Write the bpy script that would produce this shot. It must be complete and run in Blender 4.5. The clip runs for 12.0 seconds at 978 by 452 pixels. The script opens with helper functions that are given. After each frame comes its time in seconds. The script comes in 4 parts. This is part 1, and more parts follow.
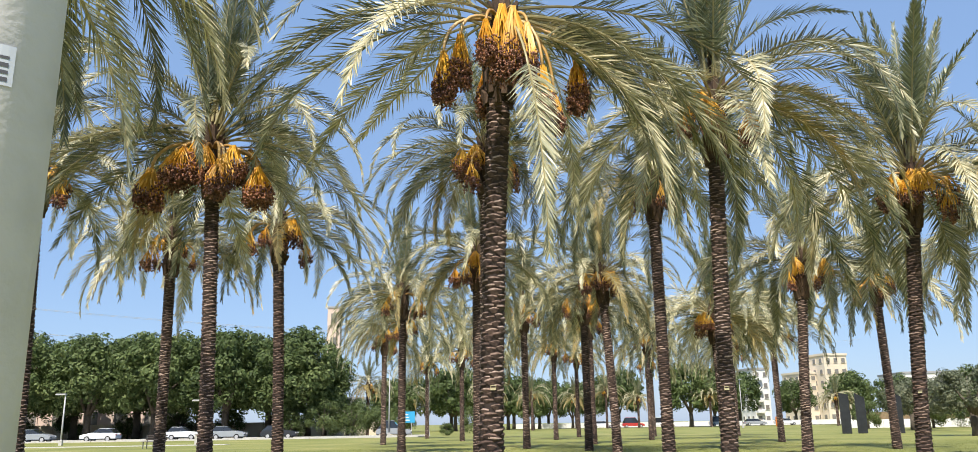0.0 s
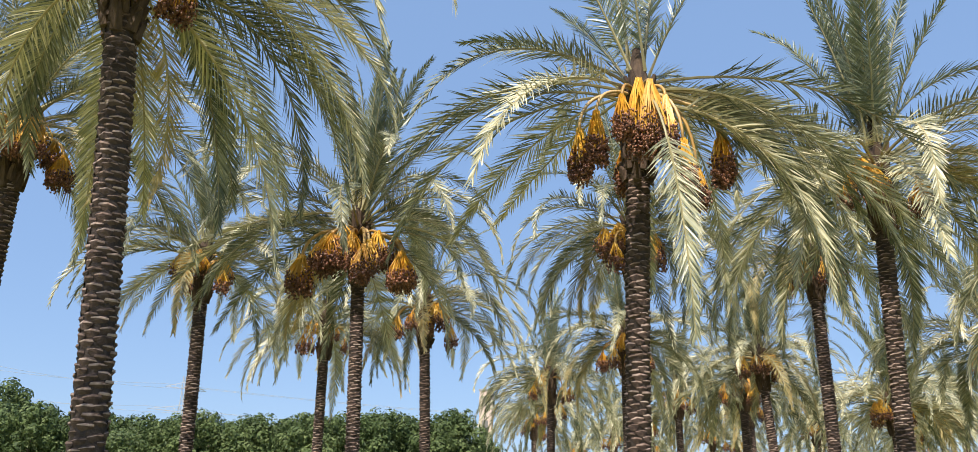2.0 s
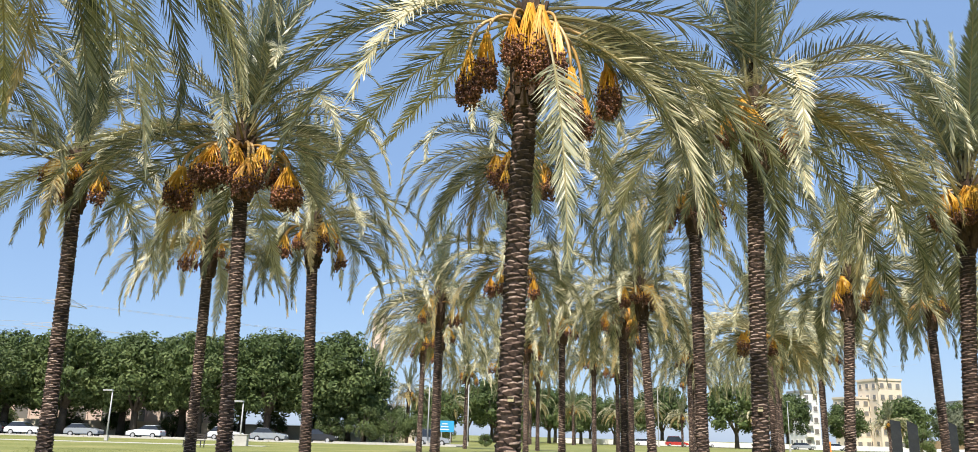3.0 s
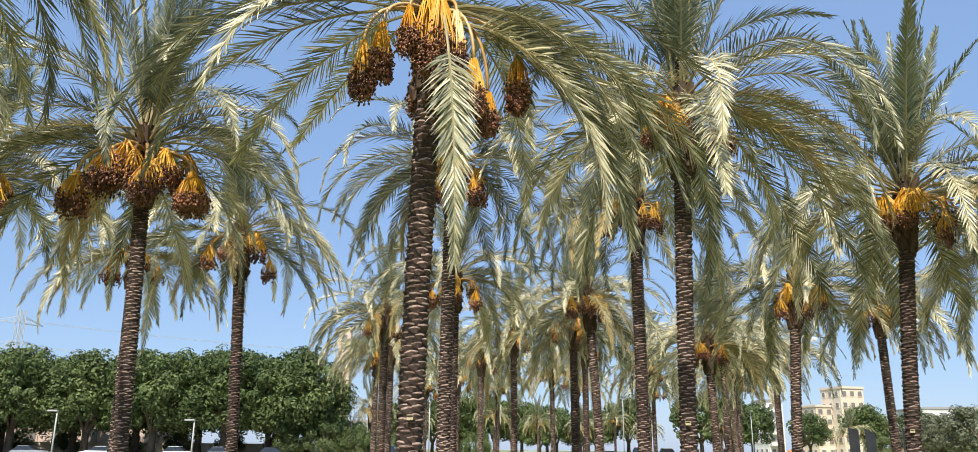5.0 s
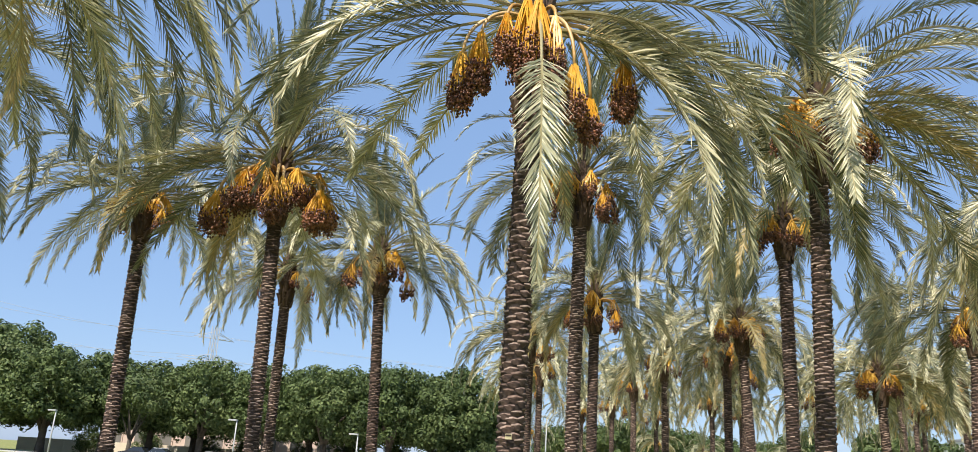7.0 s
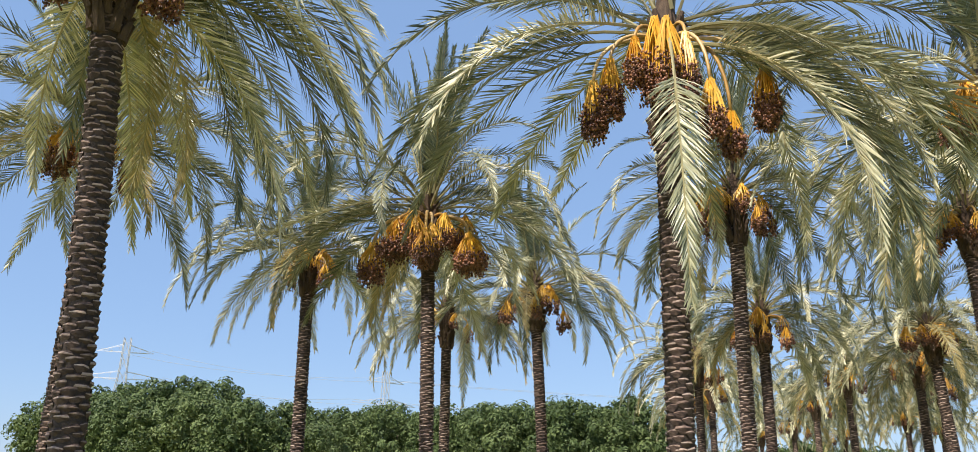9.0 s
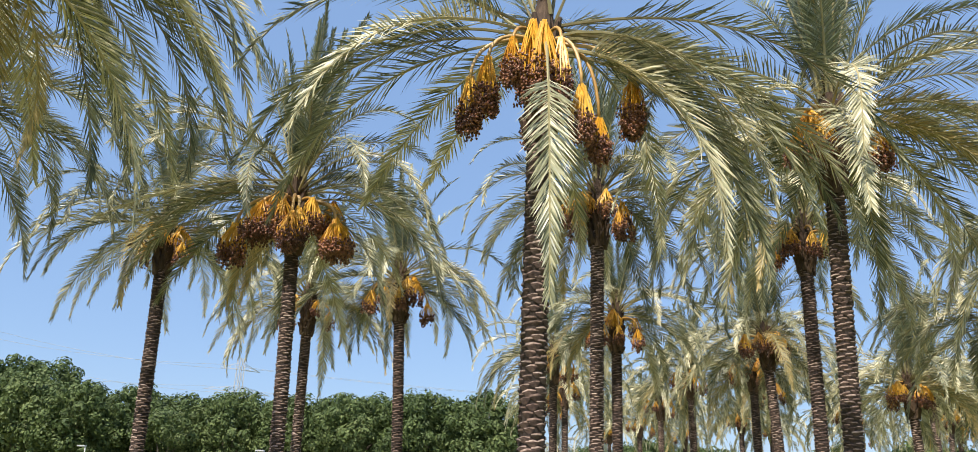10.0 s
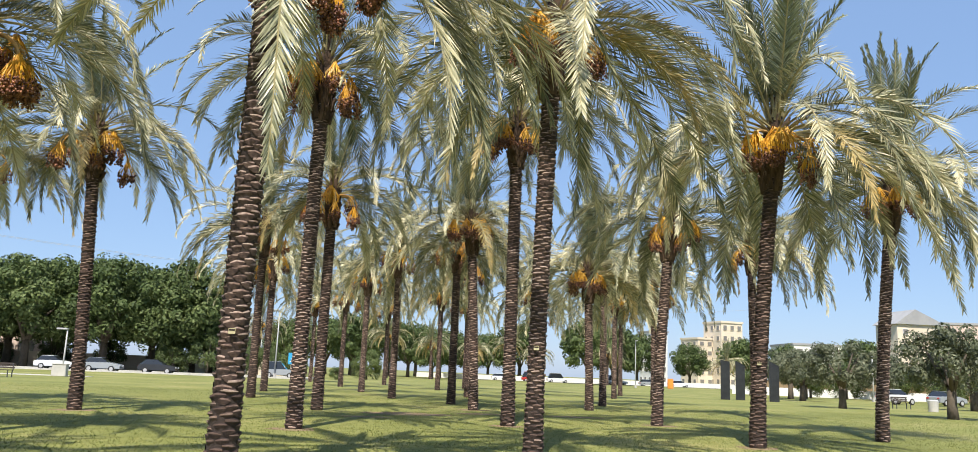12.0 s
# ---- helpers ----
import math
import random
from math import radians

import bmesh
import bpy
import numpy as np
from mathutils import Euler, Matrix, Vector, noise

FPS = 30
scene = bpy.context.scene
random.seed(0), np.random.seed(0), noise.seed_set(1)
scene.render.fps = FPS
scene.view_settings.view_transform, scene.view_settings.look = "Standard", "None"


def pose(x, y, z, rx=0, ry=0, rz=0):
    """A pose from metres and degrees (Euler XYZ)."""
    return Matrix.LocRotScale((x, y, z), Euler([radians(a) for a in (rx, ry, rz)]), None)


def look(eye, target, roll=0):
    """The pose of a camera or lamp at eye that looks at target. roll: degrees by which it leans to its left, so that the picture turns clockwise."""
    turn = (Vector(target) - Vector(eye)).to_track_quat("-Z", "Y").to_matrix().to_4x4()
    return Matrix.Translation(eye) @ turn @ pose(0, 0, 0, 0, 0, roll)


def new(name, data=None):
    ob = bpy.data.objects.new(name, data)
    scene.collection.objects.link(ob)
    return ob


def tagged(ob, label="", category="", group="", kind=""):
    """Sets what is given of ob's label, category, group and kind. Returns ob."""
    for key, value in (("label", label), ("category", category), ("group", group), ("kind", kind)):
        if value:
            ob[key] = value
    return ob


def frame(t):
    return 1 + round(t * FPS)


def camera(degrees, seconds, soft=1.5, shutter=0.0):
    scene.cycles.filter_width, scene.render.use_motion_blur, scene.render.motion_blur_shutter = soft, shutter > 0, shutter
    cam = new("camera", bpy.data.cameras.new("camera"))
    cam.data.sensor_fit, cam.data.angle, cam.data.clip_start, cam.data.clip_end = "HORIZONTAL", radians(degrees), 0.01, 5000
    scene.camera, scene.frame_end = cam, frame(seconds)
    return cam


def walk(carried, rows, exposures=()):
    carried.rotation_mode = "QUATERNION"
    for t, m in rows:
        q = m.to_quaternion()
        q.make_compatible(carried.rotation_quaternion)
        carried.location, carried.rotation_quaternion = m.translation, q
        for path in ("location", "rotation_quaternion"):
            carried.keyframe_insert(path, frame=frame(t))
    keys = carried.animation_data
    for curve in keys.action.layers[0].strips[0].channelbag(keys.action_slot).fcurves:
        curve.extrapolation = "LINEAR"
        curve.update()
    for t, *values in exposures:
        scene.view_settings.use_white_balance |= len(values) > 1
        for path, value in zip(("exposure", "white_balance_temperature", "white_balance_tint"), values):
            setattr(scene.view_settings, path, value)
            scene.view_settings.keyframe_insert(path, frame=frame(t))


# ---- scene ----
cam = camera(62.0, 12.0, soft=0.85)
PATH = [
    (0, (-0.345, -0.949, 1.326), (-0.28, 0.993, 1.798), -0.9),
    (0.5, (-0.313, -0.811, 1.354), (-0.275, 1.11, 1.912), -0.9),
    (1, (-0.25, -0.517, 1.39), (-0.289, 1.374, 2.039), -0.8),
    (1.5, (-0.196, -0.534, 1.41), (-0.308, 1.353, 2.063), 0.1),
    (2, (-0.184, -0.547, 1.43), (-0.48, 1.317, 2.093), 1.1),
    (2.5, (-0.033, -0.625, 1.377), (-0.274, 1.27, 1.966), 1.1),
    (3, (0.075, -0.532, 1.335), (0.022, 1.404, 1.833), 1.5),
    (5, (1.091, 0.422, 1.45), (1.114, 2.35, 1.98), 0.5),
    (5.5, (1.467, 0.565, 1.423), (1.485, 2.489, 1.967), 0.8),
    (6, (1.74, 0.712, 1.392), (1.723, 2.636, 1.94), 0.9),
    (6.5, (1.897, 0.872, 1.427), (1.675, 2.78, 1.983), 2.8),
    (7, (1.971, 0.922, 1.446), (1.594, 2.802, 2.017), 3.5),
    (7.5, (1.979, 0.946, 1.463), (1.418, 2.77, 2.063), 3.1),
    (7.7, (1.983, 0.984, 1.479), (1.354, 2.783, 2.083), 3.2),
    (9.3, (2.046, 0.992, 1.516), (1.317, 2.745, 2.143), 1.2),
    (9.5, (2.058, 0.983, 1.496), (1.395, 2.763, 2.124), 0.7),
    (10, (2.081, 0.944, 1.453), (1.655, 2.797, 2.074), 2.0),
    (10.5, (2.096, 1.012, 1.49), (1.938, 2.919, 2.074), 2.5),
    (11, (2.108, 1.03, 1.489), (2.14, 2.963, 2.001), 2.3),
    (11.5, (2.073, 1.017, 1.478), (2.257, 2.958, 1.926), 2.1),
    (12, (2.051, 1.033, 1.465), (2.307, 2.984, 1.821), 2.3),
]
walk(cam, [(t, look(eye, target, roll)) for t, eye, target, roll in PATH])

# ---- world, sun ----
SUN_EL, SUN_AZ = radians(55), radians(194)      # azimuth clockwise from +y
world = bpy.data.worlds.new("sky")
scene.world = world
world.use_nodes = True
wn = world.node_tree.nodes
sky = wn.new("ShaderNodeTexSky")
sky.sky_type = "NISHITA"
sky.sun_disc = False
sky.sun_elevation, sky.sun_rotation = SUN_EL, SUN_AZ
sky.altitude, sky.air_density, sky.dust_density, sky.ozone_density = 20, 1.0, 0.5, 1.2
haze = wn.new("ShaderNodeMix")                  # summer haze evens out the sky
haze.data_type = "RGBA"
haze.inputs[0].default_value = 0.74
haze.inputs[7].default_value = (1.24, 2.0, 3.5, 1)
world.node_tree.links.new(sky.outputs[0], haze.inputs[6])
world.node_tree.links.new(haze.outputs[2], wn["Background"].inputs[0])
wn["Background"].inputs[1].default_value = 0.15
sun = new("sun", bpy.data.lights.new("sun", "SUN"))
sun.data.energy, sun.data.angle, sun.data.color = 5.0, radians(0.53), (1.0, 0.93, 0.82)
sun_dir = Vector((math.sin(SUN_AZ) * math.cos(SUN_EL), math.cos(SUN_AZ) * math.cos(SUN_EL), math.sin(SUN_EL)))
sun.matrix_world = look(sun_dir * 50, (0, 0, 0))
scene.view_settings.exposure = 0.56


# ---- materials ----
def material(name, colors, scale=6.0, rough=0.7, bump=0.0, bump_scale=30.0, metal=0.0, per_object=0.0, per_island=0.0,
             translucent=0.0, spec=0.5, detail=6.0, stretch=(1, 1, 1), coarse=None):
    """A surface whose colour runs over the given ramp by noise at two scales, with relief and optional variation."""
    m = bpy.data.materials.new(name)
    m.use_nodes = True
    nt = m.node_tree
    n, link = nt.nodes, nt.links.new
    b = n["Principled BSDF"]
    tc = n.new("ShaderNodeTexCoord")
    mp = n.new("ShaderNodeMapping")
    mp.inputs["Scale"].default_value = stretch
    link(tc.outputs["Object"], mp.inputs[0])
    fine = n.new("ShaderNodeTexNoise")
    fine.inputs["Scale"].default_value, fine.inputs["Detail"].default_value = scale, detail
    link(mp.outputs[0], fine.inputs["Vector"])
    big = n.new("ShaderNodeTexNoise")
    big.inputs["Scale"].default_value, big.inputs["Detail"].default_value = coarse or scale * 0.17, 3
    link(mp.outputs[0], big.inputs["Vector"])
    mix = n.new("ShaderNodeMath")
    mix.operation = "MULTIPLY_ADD"
    mix.inputs[1].default_value = 0.55
    link(big.outputs[0], mix.inputs[0])
    half = n.new("ShaderNodeMath")
    half.operation = "MULTIPLY"
    half.inputs[1].default_value = 0.45
    link(fine.outputs[0], half.inputs[0])
    link(half.outputs[0], mix.inputs[2])
    last = mix
    for amount, node, out in ((per_object, "ShaderNodeObjectInfo", "Random"), (per_island, "ShaderNodeNewGeometry", "Random Per Island")):
        if amount:
            src = n.new(node)
            add = n.new("ShaderNodeMath")
            add.operation = "MULTIPLY_ADD"
            add.inputs[1].default_value = amount
            link(src.outputs[out], add.inputs[0])
            sub = n.new("ShaderNodeMath")
            sub.operation = "SUBTRACT"
            sub.inputs[1].default_value = amount / 2
            link(last.outputs[0], sub.inputs[0])
            link(sub.outputs[0], add.inputs[2])
            last = add
    ramp = n.new("ShaderNodeValToRGB")
    e = ramp.color_ramp.elements
    while len(e) < len(colors):
        e.new(0.5)
    for i, c in enumerate(colors):
        e[i].position = 0.28 + 0.44 * i / max(1, len(colors) - 1)
        e[i].color = (*c, 1)
    link(last.outputs[0], ramp.inputs[0])
    link(ramp.outputs[0], b.inputs["Base Color"])
    b.inputs["Roughness"].default_value, b.inputs["Metallic"].default_value = rough, metal
    b.inputs["Specular IOR Level"].default_value = spec
    if bump:
        bn = n.new("ShaderNodeTexNoise")
        bn.inputs["Scale"].default_value, bn.inputs["Detail"].default_value = bump_scale, 5
        link(mp.outputs[0], bn.inputs["Vector"])
        bu = n.new("ShaderNodeBump")
        bu.inputs["Strength"].default_value, bu.inputs["Distance"].default_value = bump, 0.02
        link(bn.outputs[0], bu.inputs["Height"])
        link(bu.outputs[0], b.inputs["Normal"])
    if translucent:
        tr = n.new("ShaderNodeBsdfTranslucent")
        link(ramp.outputs[0], tr.inputs[0])
        ms = n.new("ShaderNodeMixShader")
        ms.inputs[0].default_value = translucent
        link(b.outputs[0], ms.inputs[1])
        link(tr.outputs[0], ms.inputs[2])
        link(ms.outputs[0], n["Material Output"].inputs[0])
    return m


# ramp ends paint shaded grey-green and sunlit cream, spread at random over fronds
LEAF = material("palm_leaflet", [(0.074, 0.088, 0.046), (0.295, 0.288, 0.165), (0.68, 0.615, 0.405)], 2.2, 0.44, per_object=0.36, per_island=0.32, translucent=0.06, spec=0.5)
LEAF_YOUNG = material("young_palm_leaflet", [(0.065, 0.085, 0.042), (0.145, 0.165, 0.088), (0.29, 0.30, 0.18)], 2.2, 0.42, per_object=0.2, per_island=0.2, translucent=0.08, spec=0.6)
LEAF_OLD = material("ageing_palm_leaflet", [(0.22, 0.19, 0.08), (0.36, 0.29, 0.12), (0.54, 0.39, 0.16)], 2.2, 0.5, per_object=0.2, per_island=0.35, translucent=0.2)
RACHIS = material("leaf_stalk", [(0.15, 0.12, 0.055), (0.29, 0.25, 0.12), (0.42, 0.34, 0.17)], 4, 0.45, per_object=0.3)
BARK = material("trunk_fibre", [(0.018, 0.012, 0.010), (0.04, 0.027, 0.022), (0.075, 0.053, 0.043)], 16, 0.9, 0.9, 45)
BOOT = material("leaf_base_bark", [(0.026, 0.015, 0.012), (0.06, 0.036, 0.028), (0.125, 0.08, 0.063)], 14, 0.88, 0.8, 60, per_island=0.3, per_object=0.15)
# cut fibre, with the sunlit crescent of each lip painted into its pale tone
CUT_LIT = material("sunlit_cut_lip", [(0.09, 0.055, 0.043), (0.21, 0.137, 0.108), (0.43, 0.315, 0.26)], 18, 0.85, 0.6, 70, per_island=0.5, per_object=0.3)
FIBRE = material("crown_fibre", [(0.03, 0.018, 0.012), (0.075, 0.045, 0.027), (0.16, 0.10, 0.06)], 22, 0.9, 0.9, 60, stretch=(1, 1, 0.25))
STRAND = material("fruit_strand", [(0.54, 0.24, 0.02), (0.70, 0.37, 0.03), (0.78, 0.46, 0.07)], 9, 0.45, per_object=0.25, per_island=0.3)
TAG = material("faded_tag", [(0.42, 0.36, 0.20), (0.52, 0.46, 0.28)], 20, 0.6)
STALK = material("fruit_stalk", [(0.34, 0.18, 0.045), (0.50, 0.28, 0.07), (0.62, 0.41, 0.19)], 9, 0.45, per_object=0.4)
DATE = material("ripe_date", [(0.07, 0.026, 0.018), (0.17, 0.068, 0.042), (0.36, 0.16, 0.085)], 12, 0.38, per_object=0.15, per_island=0.5)
GRASS = material("lawn", [(0.10, 0.115, 0.024), (0.19, 0.20, 0.046), (0.34, 0.295, 0.115)], 3.0, 0.9, 0.5, 60, coarse=0.16, detail=12)
BLADE = material("grass_blade", [(0.085, 0.11, 0.02), (0.16, 0.19, 0.042), (0.28, 0.27, 0.09)], 0.6, 0.7, per_island=0.4, translucent=0.25)
EARTH = material("bare_earth", [(0.14, 0.09, 0.05), (0.23, 0.16, 0.09), (0.3, 0.23, 0.14)], 3, 0.95, 0.6, 40)
ASPHALT = material("asphalt", [(0.04, 0.04, 0.042), (0.06, 0.06, 0.06), (0.09, 0.09, 0.088)], 3, 0.9, 0.4, 90)
CONCRETE = material("pale_concrete", [(0.36, 0.35, 0.33), (0.48, 0.46, 0.43), (0.58, 0.56, 0.52)], 2, 0.85, 0.3, 30)
FICUS = material("ficus_leaf", [(0.042, 0.066, 0.021), (0.088, 0.124, 0.040), (0.165, 0.205, 0.075)], 0.5, 0.6, per_object=0.14, per_island=0.40, translucent=0.18, spec=0.25)
PINE = material("pale_shrub_leaf", [(0.05, 0.08, 0.02), (0.085, 0.12, 0.03), (0.14, 0.17, 0.05)], 0.5, 0.6, per_object=0.12, per_island=0.4, translucent=0.15)
OLIVE = material("olive_leaf", [(0.055, 0.07, 0.035), (0.105, 0.12, 0.065), (0.19, 0.20, 0.12)], 0.5, 0.6, per_object=0.1, per_island=0.4, translucent=0.12)
WOOD = material("tree_bark", [(0.05, 0.04, 0.03), (0.10, 0.08, 0.06), (0.16, 0.13, 0.10)], 6, 0.9, 0.8, 25)


# ---- building helpers ----
def mesh_of(name, verts, faces, mats, index=None, smooth=False):
    me = bpy.data.meshes.new(name)
    me.from_pydata(verts, [], faces)
    for m in mats if isinstance(mats, (list, tuple)) else [mats]:
        me.materials.append(m)
    if index is not None:
        me.polygons.foreach_set("material_index", index)
    if smooth:
        me.polygons.foreach_set("use_smooth", [True] * len(faces))
    me.update()
    return me


def child(name, me, parent, m=None, label=""):
    ob = new(name, me)
    ob.parent = parent
    if m is not None:
        ob.matrix_basis = m
    return tagged(ob, label)


def part(name, bm, mat, parent=None, label="", bevel=0.0):
    """Links a bmesh as one mesh object, under parent when there is one."""
    if bevel:
        bmesh.ops.bevel(bm, geom=bm.edges[:], offset=bevel, segments=2, affect="EDGES", clamp_overlap=True)
    me = bpy.data.meshes.new(name)
    bm.to_mesh(me)
    bm.free()
    me.materials.append(mat)
    ob = new(name, me)
    if parent is not None:
        ob.parent = parent
    return tagged(ob, label)


def box(bm, sx, sy, sz, x=0, y=0, z=0, rz=0.0):
    """A block that stands on z, centred on x, y."""
    r = bmesh.ops.create_cube(bm, size=1, matrix=Matrix.Translation((x, y, z + sz / 2)) @ Matrix.Rotation(rz, 4, "Z") @ Matrix.Diagonal((sx, sy, sz, 1)))
    return r["verts"]


def boxed(*dims, **kw):
    bm = bmesh.new()
    box(bm, *dims, **kw)
    return bm


def tube(V, F, pts, radii, sides=6, cap=True):
    """Adds a tapering tube along pts to the lists V and F."""
    start = len(V)
    pts = [Vector(p) for p in pts]
    for i, p in enumerate(pts):
        d = (pts[min(i + 1, len(pts) - 1)] - pts[max(i - 1, 0)]).normalized()
        a = d.cross(Vector((0.13, 0.31, 0.94)) if abs(d.z) < 0.9 else Vector((1, 0, 0))).normalized()
        b = d.cross(a)
        for k in range(sides):
            w = 2 * math.pi * k / sides
            V.append(p + (a * math.cos(w) + b * math.sin(w)) * radii[i])
    for i in range(len(pts) - 1):
        for k in range(sides):
            q = start + i * sides
            F.append((q + k, q + (k + 1) % sides, q + sides + (k + 1) % sides, q + sides + k))
    if cap:
        F.append(tuple(start + k for k in range(sides))[::-1])
        F.append(tuple(start + (len(pts) - 1) * sides + k for k in range(sides)))


def thing(name, x, y, z=0.0, rz=0.0):
    ob = new(name)
    ob.matrix_basis = pose(x, y, z, 0, 0, rz)
    ob.empty_display_size = 0.2
    return ob


# ---- date palms ----
def frond_mesh(seed, length, rise, bend, power, pairs, width, leaf, mat, side=0.0, bare=0.13, simple=False):
    """One feather leaf that leaves the crown along +x at `rise` degrees and bends down by `bend` degrees on its way."""
    R = random.Random(seed)
    n = 14
    pts, tang, p = [], [], Vector((0, 0, 0))
    for i in range(n + 1):
        s = i / n
        e, a = radians(max(-88, rise - bend * s ** power)), radians(side * s * s)
        d = Vector((math.cos(e) * math.cos(a), math.cos(e) * math.sin(a), math.sin(e)))
        pts.append(p.copy())
        tang.append(d)
        p = p + d * (length / n)
    V, F = [], []
    tube(V, F, pts, [0.031 * (1 - 0.88 * (i / n) ** 0.6) + 0.003 for i in range(n + 1)], 5)
    stalk = len(F)
    for k in range(pairs):
        s = bare + (1 - bare) * (k + 0.5) / pairs
        f = s * n
        i = min(n - 1, int(f))
        base = pts[i].lerp(pts[i + 1], f - i)
        t = tang[i].lerp(tang[i + 1], f - i).normalized()
        h = t.cross(Vector((0, 0, 1)))
        h = h.normalized() if h.length > 0.05 else Vector((0, 1, 0))
        up = h.cross(t).normalized()
        size = leaf * (0.45 + 0.75 * math.sin(math.pi * min(1, (0.08 + s) ** 0.85))) * (1.0 if s < 0.9 else 0.85)
        for sg in (-1, 1):
            if R.random() < 0.03:
                continue
            ang = radians(54 - 30 * s + R.uniform(-5, 5))
            vee = radians(R.choice((4, 16, 42)) + R.uniform(-7, 7))
            out = (h * sg * math.cos(vee) + up * math.sin(vee)).normalized()
            d = (t * math.cos(ang) + out * math.sin(ang)).normalized()
            ln = size * R.uniform(0.9, 1.1)
            wd = (t - d * d.dot(t)).normalized()
            wd = (Matrix.Rotation(R.uniform(-0.6, 0.6), 3, d) @ wd) * width * 0.5
            sag = Vector((0, 0, -1)) * ln * R.uniform(0.03, 0.20)
            m = base + d * ln * 0.5 + sag * 0.25
            tip = base + d * ln * 0.95 + sag
            q = len(V)
            if simple:
                V += [base, m + wd, tip, m - wd]
                F.append((q, q + 1, q + 2, q + 3))
            else:
                V += [base - wd * 0.6, base + wd * 0.6, m + wd, m - wd, tip]
                F += [(q, q + 1, q + 2, q + 3), (q + 3, q + 2, q + 4)]
    return mesh_of("frond", V, F, [mat, RACHIS], [1] * stalk + [0] * (len(F) - stalk))


def frond_set(pairs, width, tag, simple=False):
    """Leaves by age, from the upright heart to the hanging skirt, three of each."""
    kinds = {"spear": (3.9, 86, 16, 1.6, 0.44, LEAF_YOUNG), "up": (4.1, 74, 42, 1.7, 0.52, LEAF_YOUNG), "arch": (4.7, 46, 112, 1.3, 0.60, LEAF),
             "flat": (4.9, 30, 112, 1.1, 0.62, LEAF), "droop": (4.8, 16, 104, 0.92, 0.62, LEAF), "hang": (4.5, 2, 90, 0.75, 0.60, LEAF),
             "old": (4.1, 10, 98, 0.8, 0.54, LEAF_OLD), "curtain": (5.1, -8, 80, 0.35, 0.58, LEAF)}
    made = {}
    for j, (kind, (ln, rise, bend, pw, leaf, mat)) in enumerate(kinds.items()):
        made[kind] = [frond_mesh(100 * j + v + tag, ln * (0.93 + 0.07 * v), rise + 6 * (v - 1), bend + 7 * (v - 1), pw, pairs, width, leaf * 0.9, mat, (-22, 5, 26)[v] if kind != "curtain" else 0, 0.38 if kind == "curtain" else 0.13, simple) for v in range(3)]
    return made


NEAR, MID, FAR = frond_set(116, 0.023, 1), frond_set(100, 0.026, 2), frond_set(66, 0.042, 3, True)


def boot_mesh(seed):
    """The stub of a cut leaf: a curved scale that swells upwards into a lip, painted pale as if sunlit. Local x is
    outward, z up.
    """
    R = random.Random(seed)
    w, o = 0.105 + R.uniform(-0.014, 0.014), 0.026 + R.uniform(-0.008, 0.010)
    V, F, I = [], [], []
    for z, out, wide in ((-0.085, -0.012, 0.35), (-0.028, o * 0.5, 0.9), (0.002, o, 1.0), (0.020, o * 0.8, 0.92), (0.036, -0.03, 0.6)):
        for c in (-1, 0, 1):
            y = c * w * wide
            V.append((out * (0.35 if c else 1.0) - y * y / 0.42, y, z + (R.uniform(-0.008, 0.012) - 0.012 * abs(c) if z > 0 else 0)))
    for r in range(4):
        for c in range(2):
            q = r * 3 + c
            F.append((q, q + 1, q + 4, q + 3))
            I.append(1 if r == 2 else 0)
    return V, F, I


BOOTS = []
for k in range(4):
    bv, bf, bi = boot_mesh(k)
    BOOTS.append((bv, bf, bi, mesh_of("leaf_base", bv, bf, [BOOT, CUT_LIT], bi, True)))


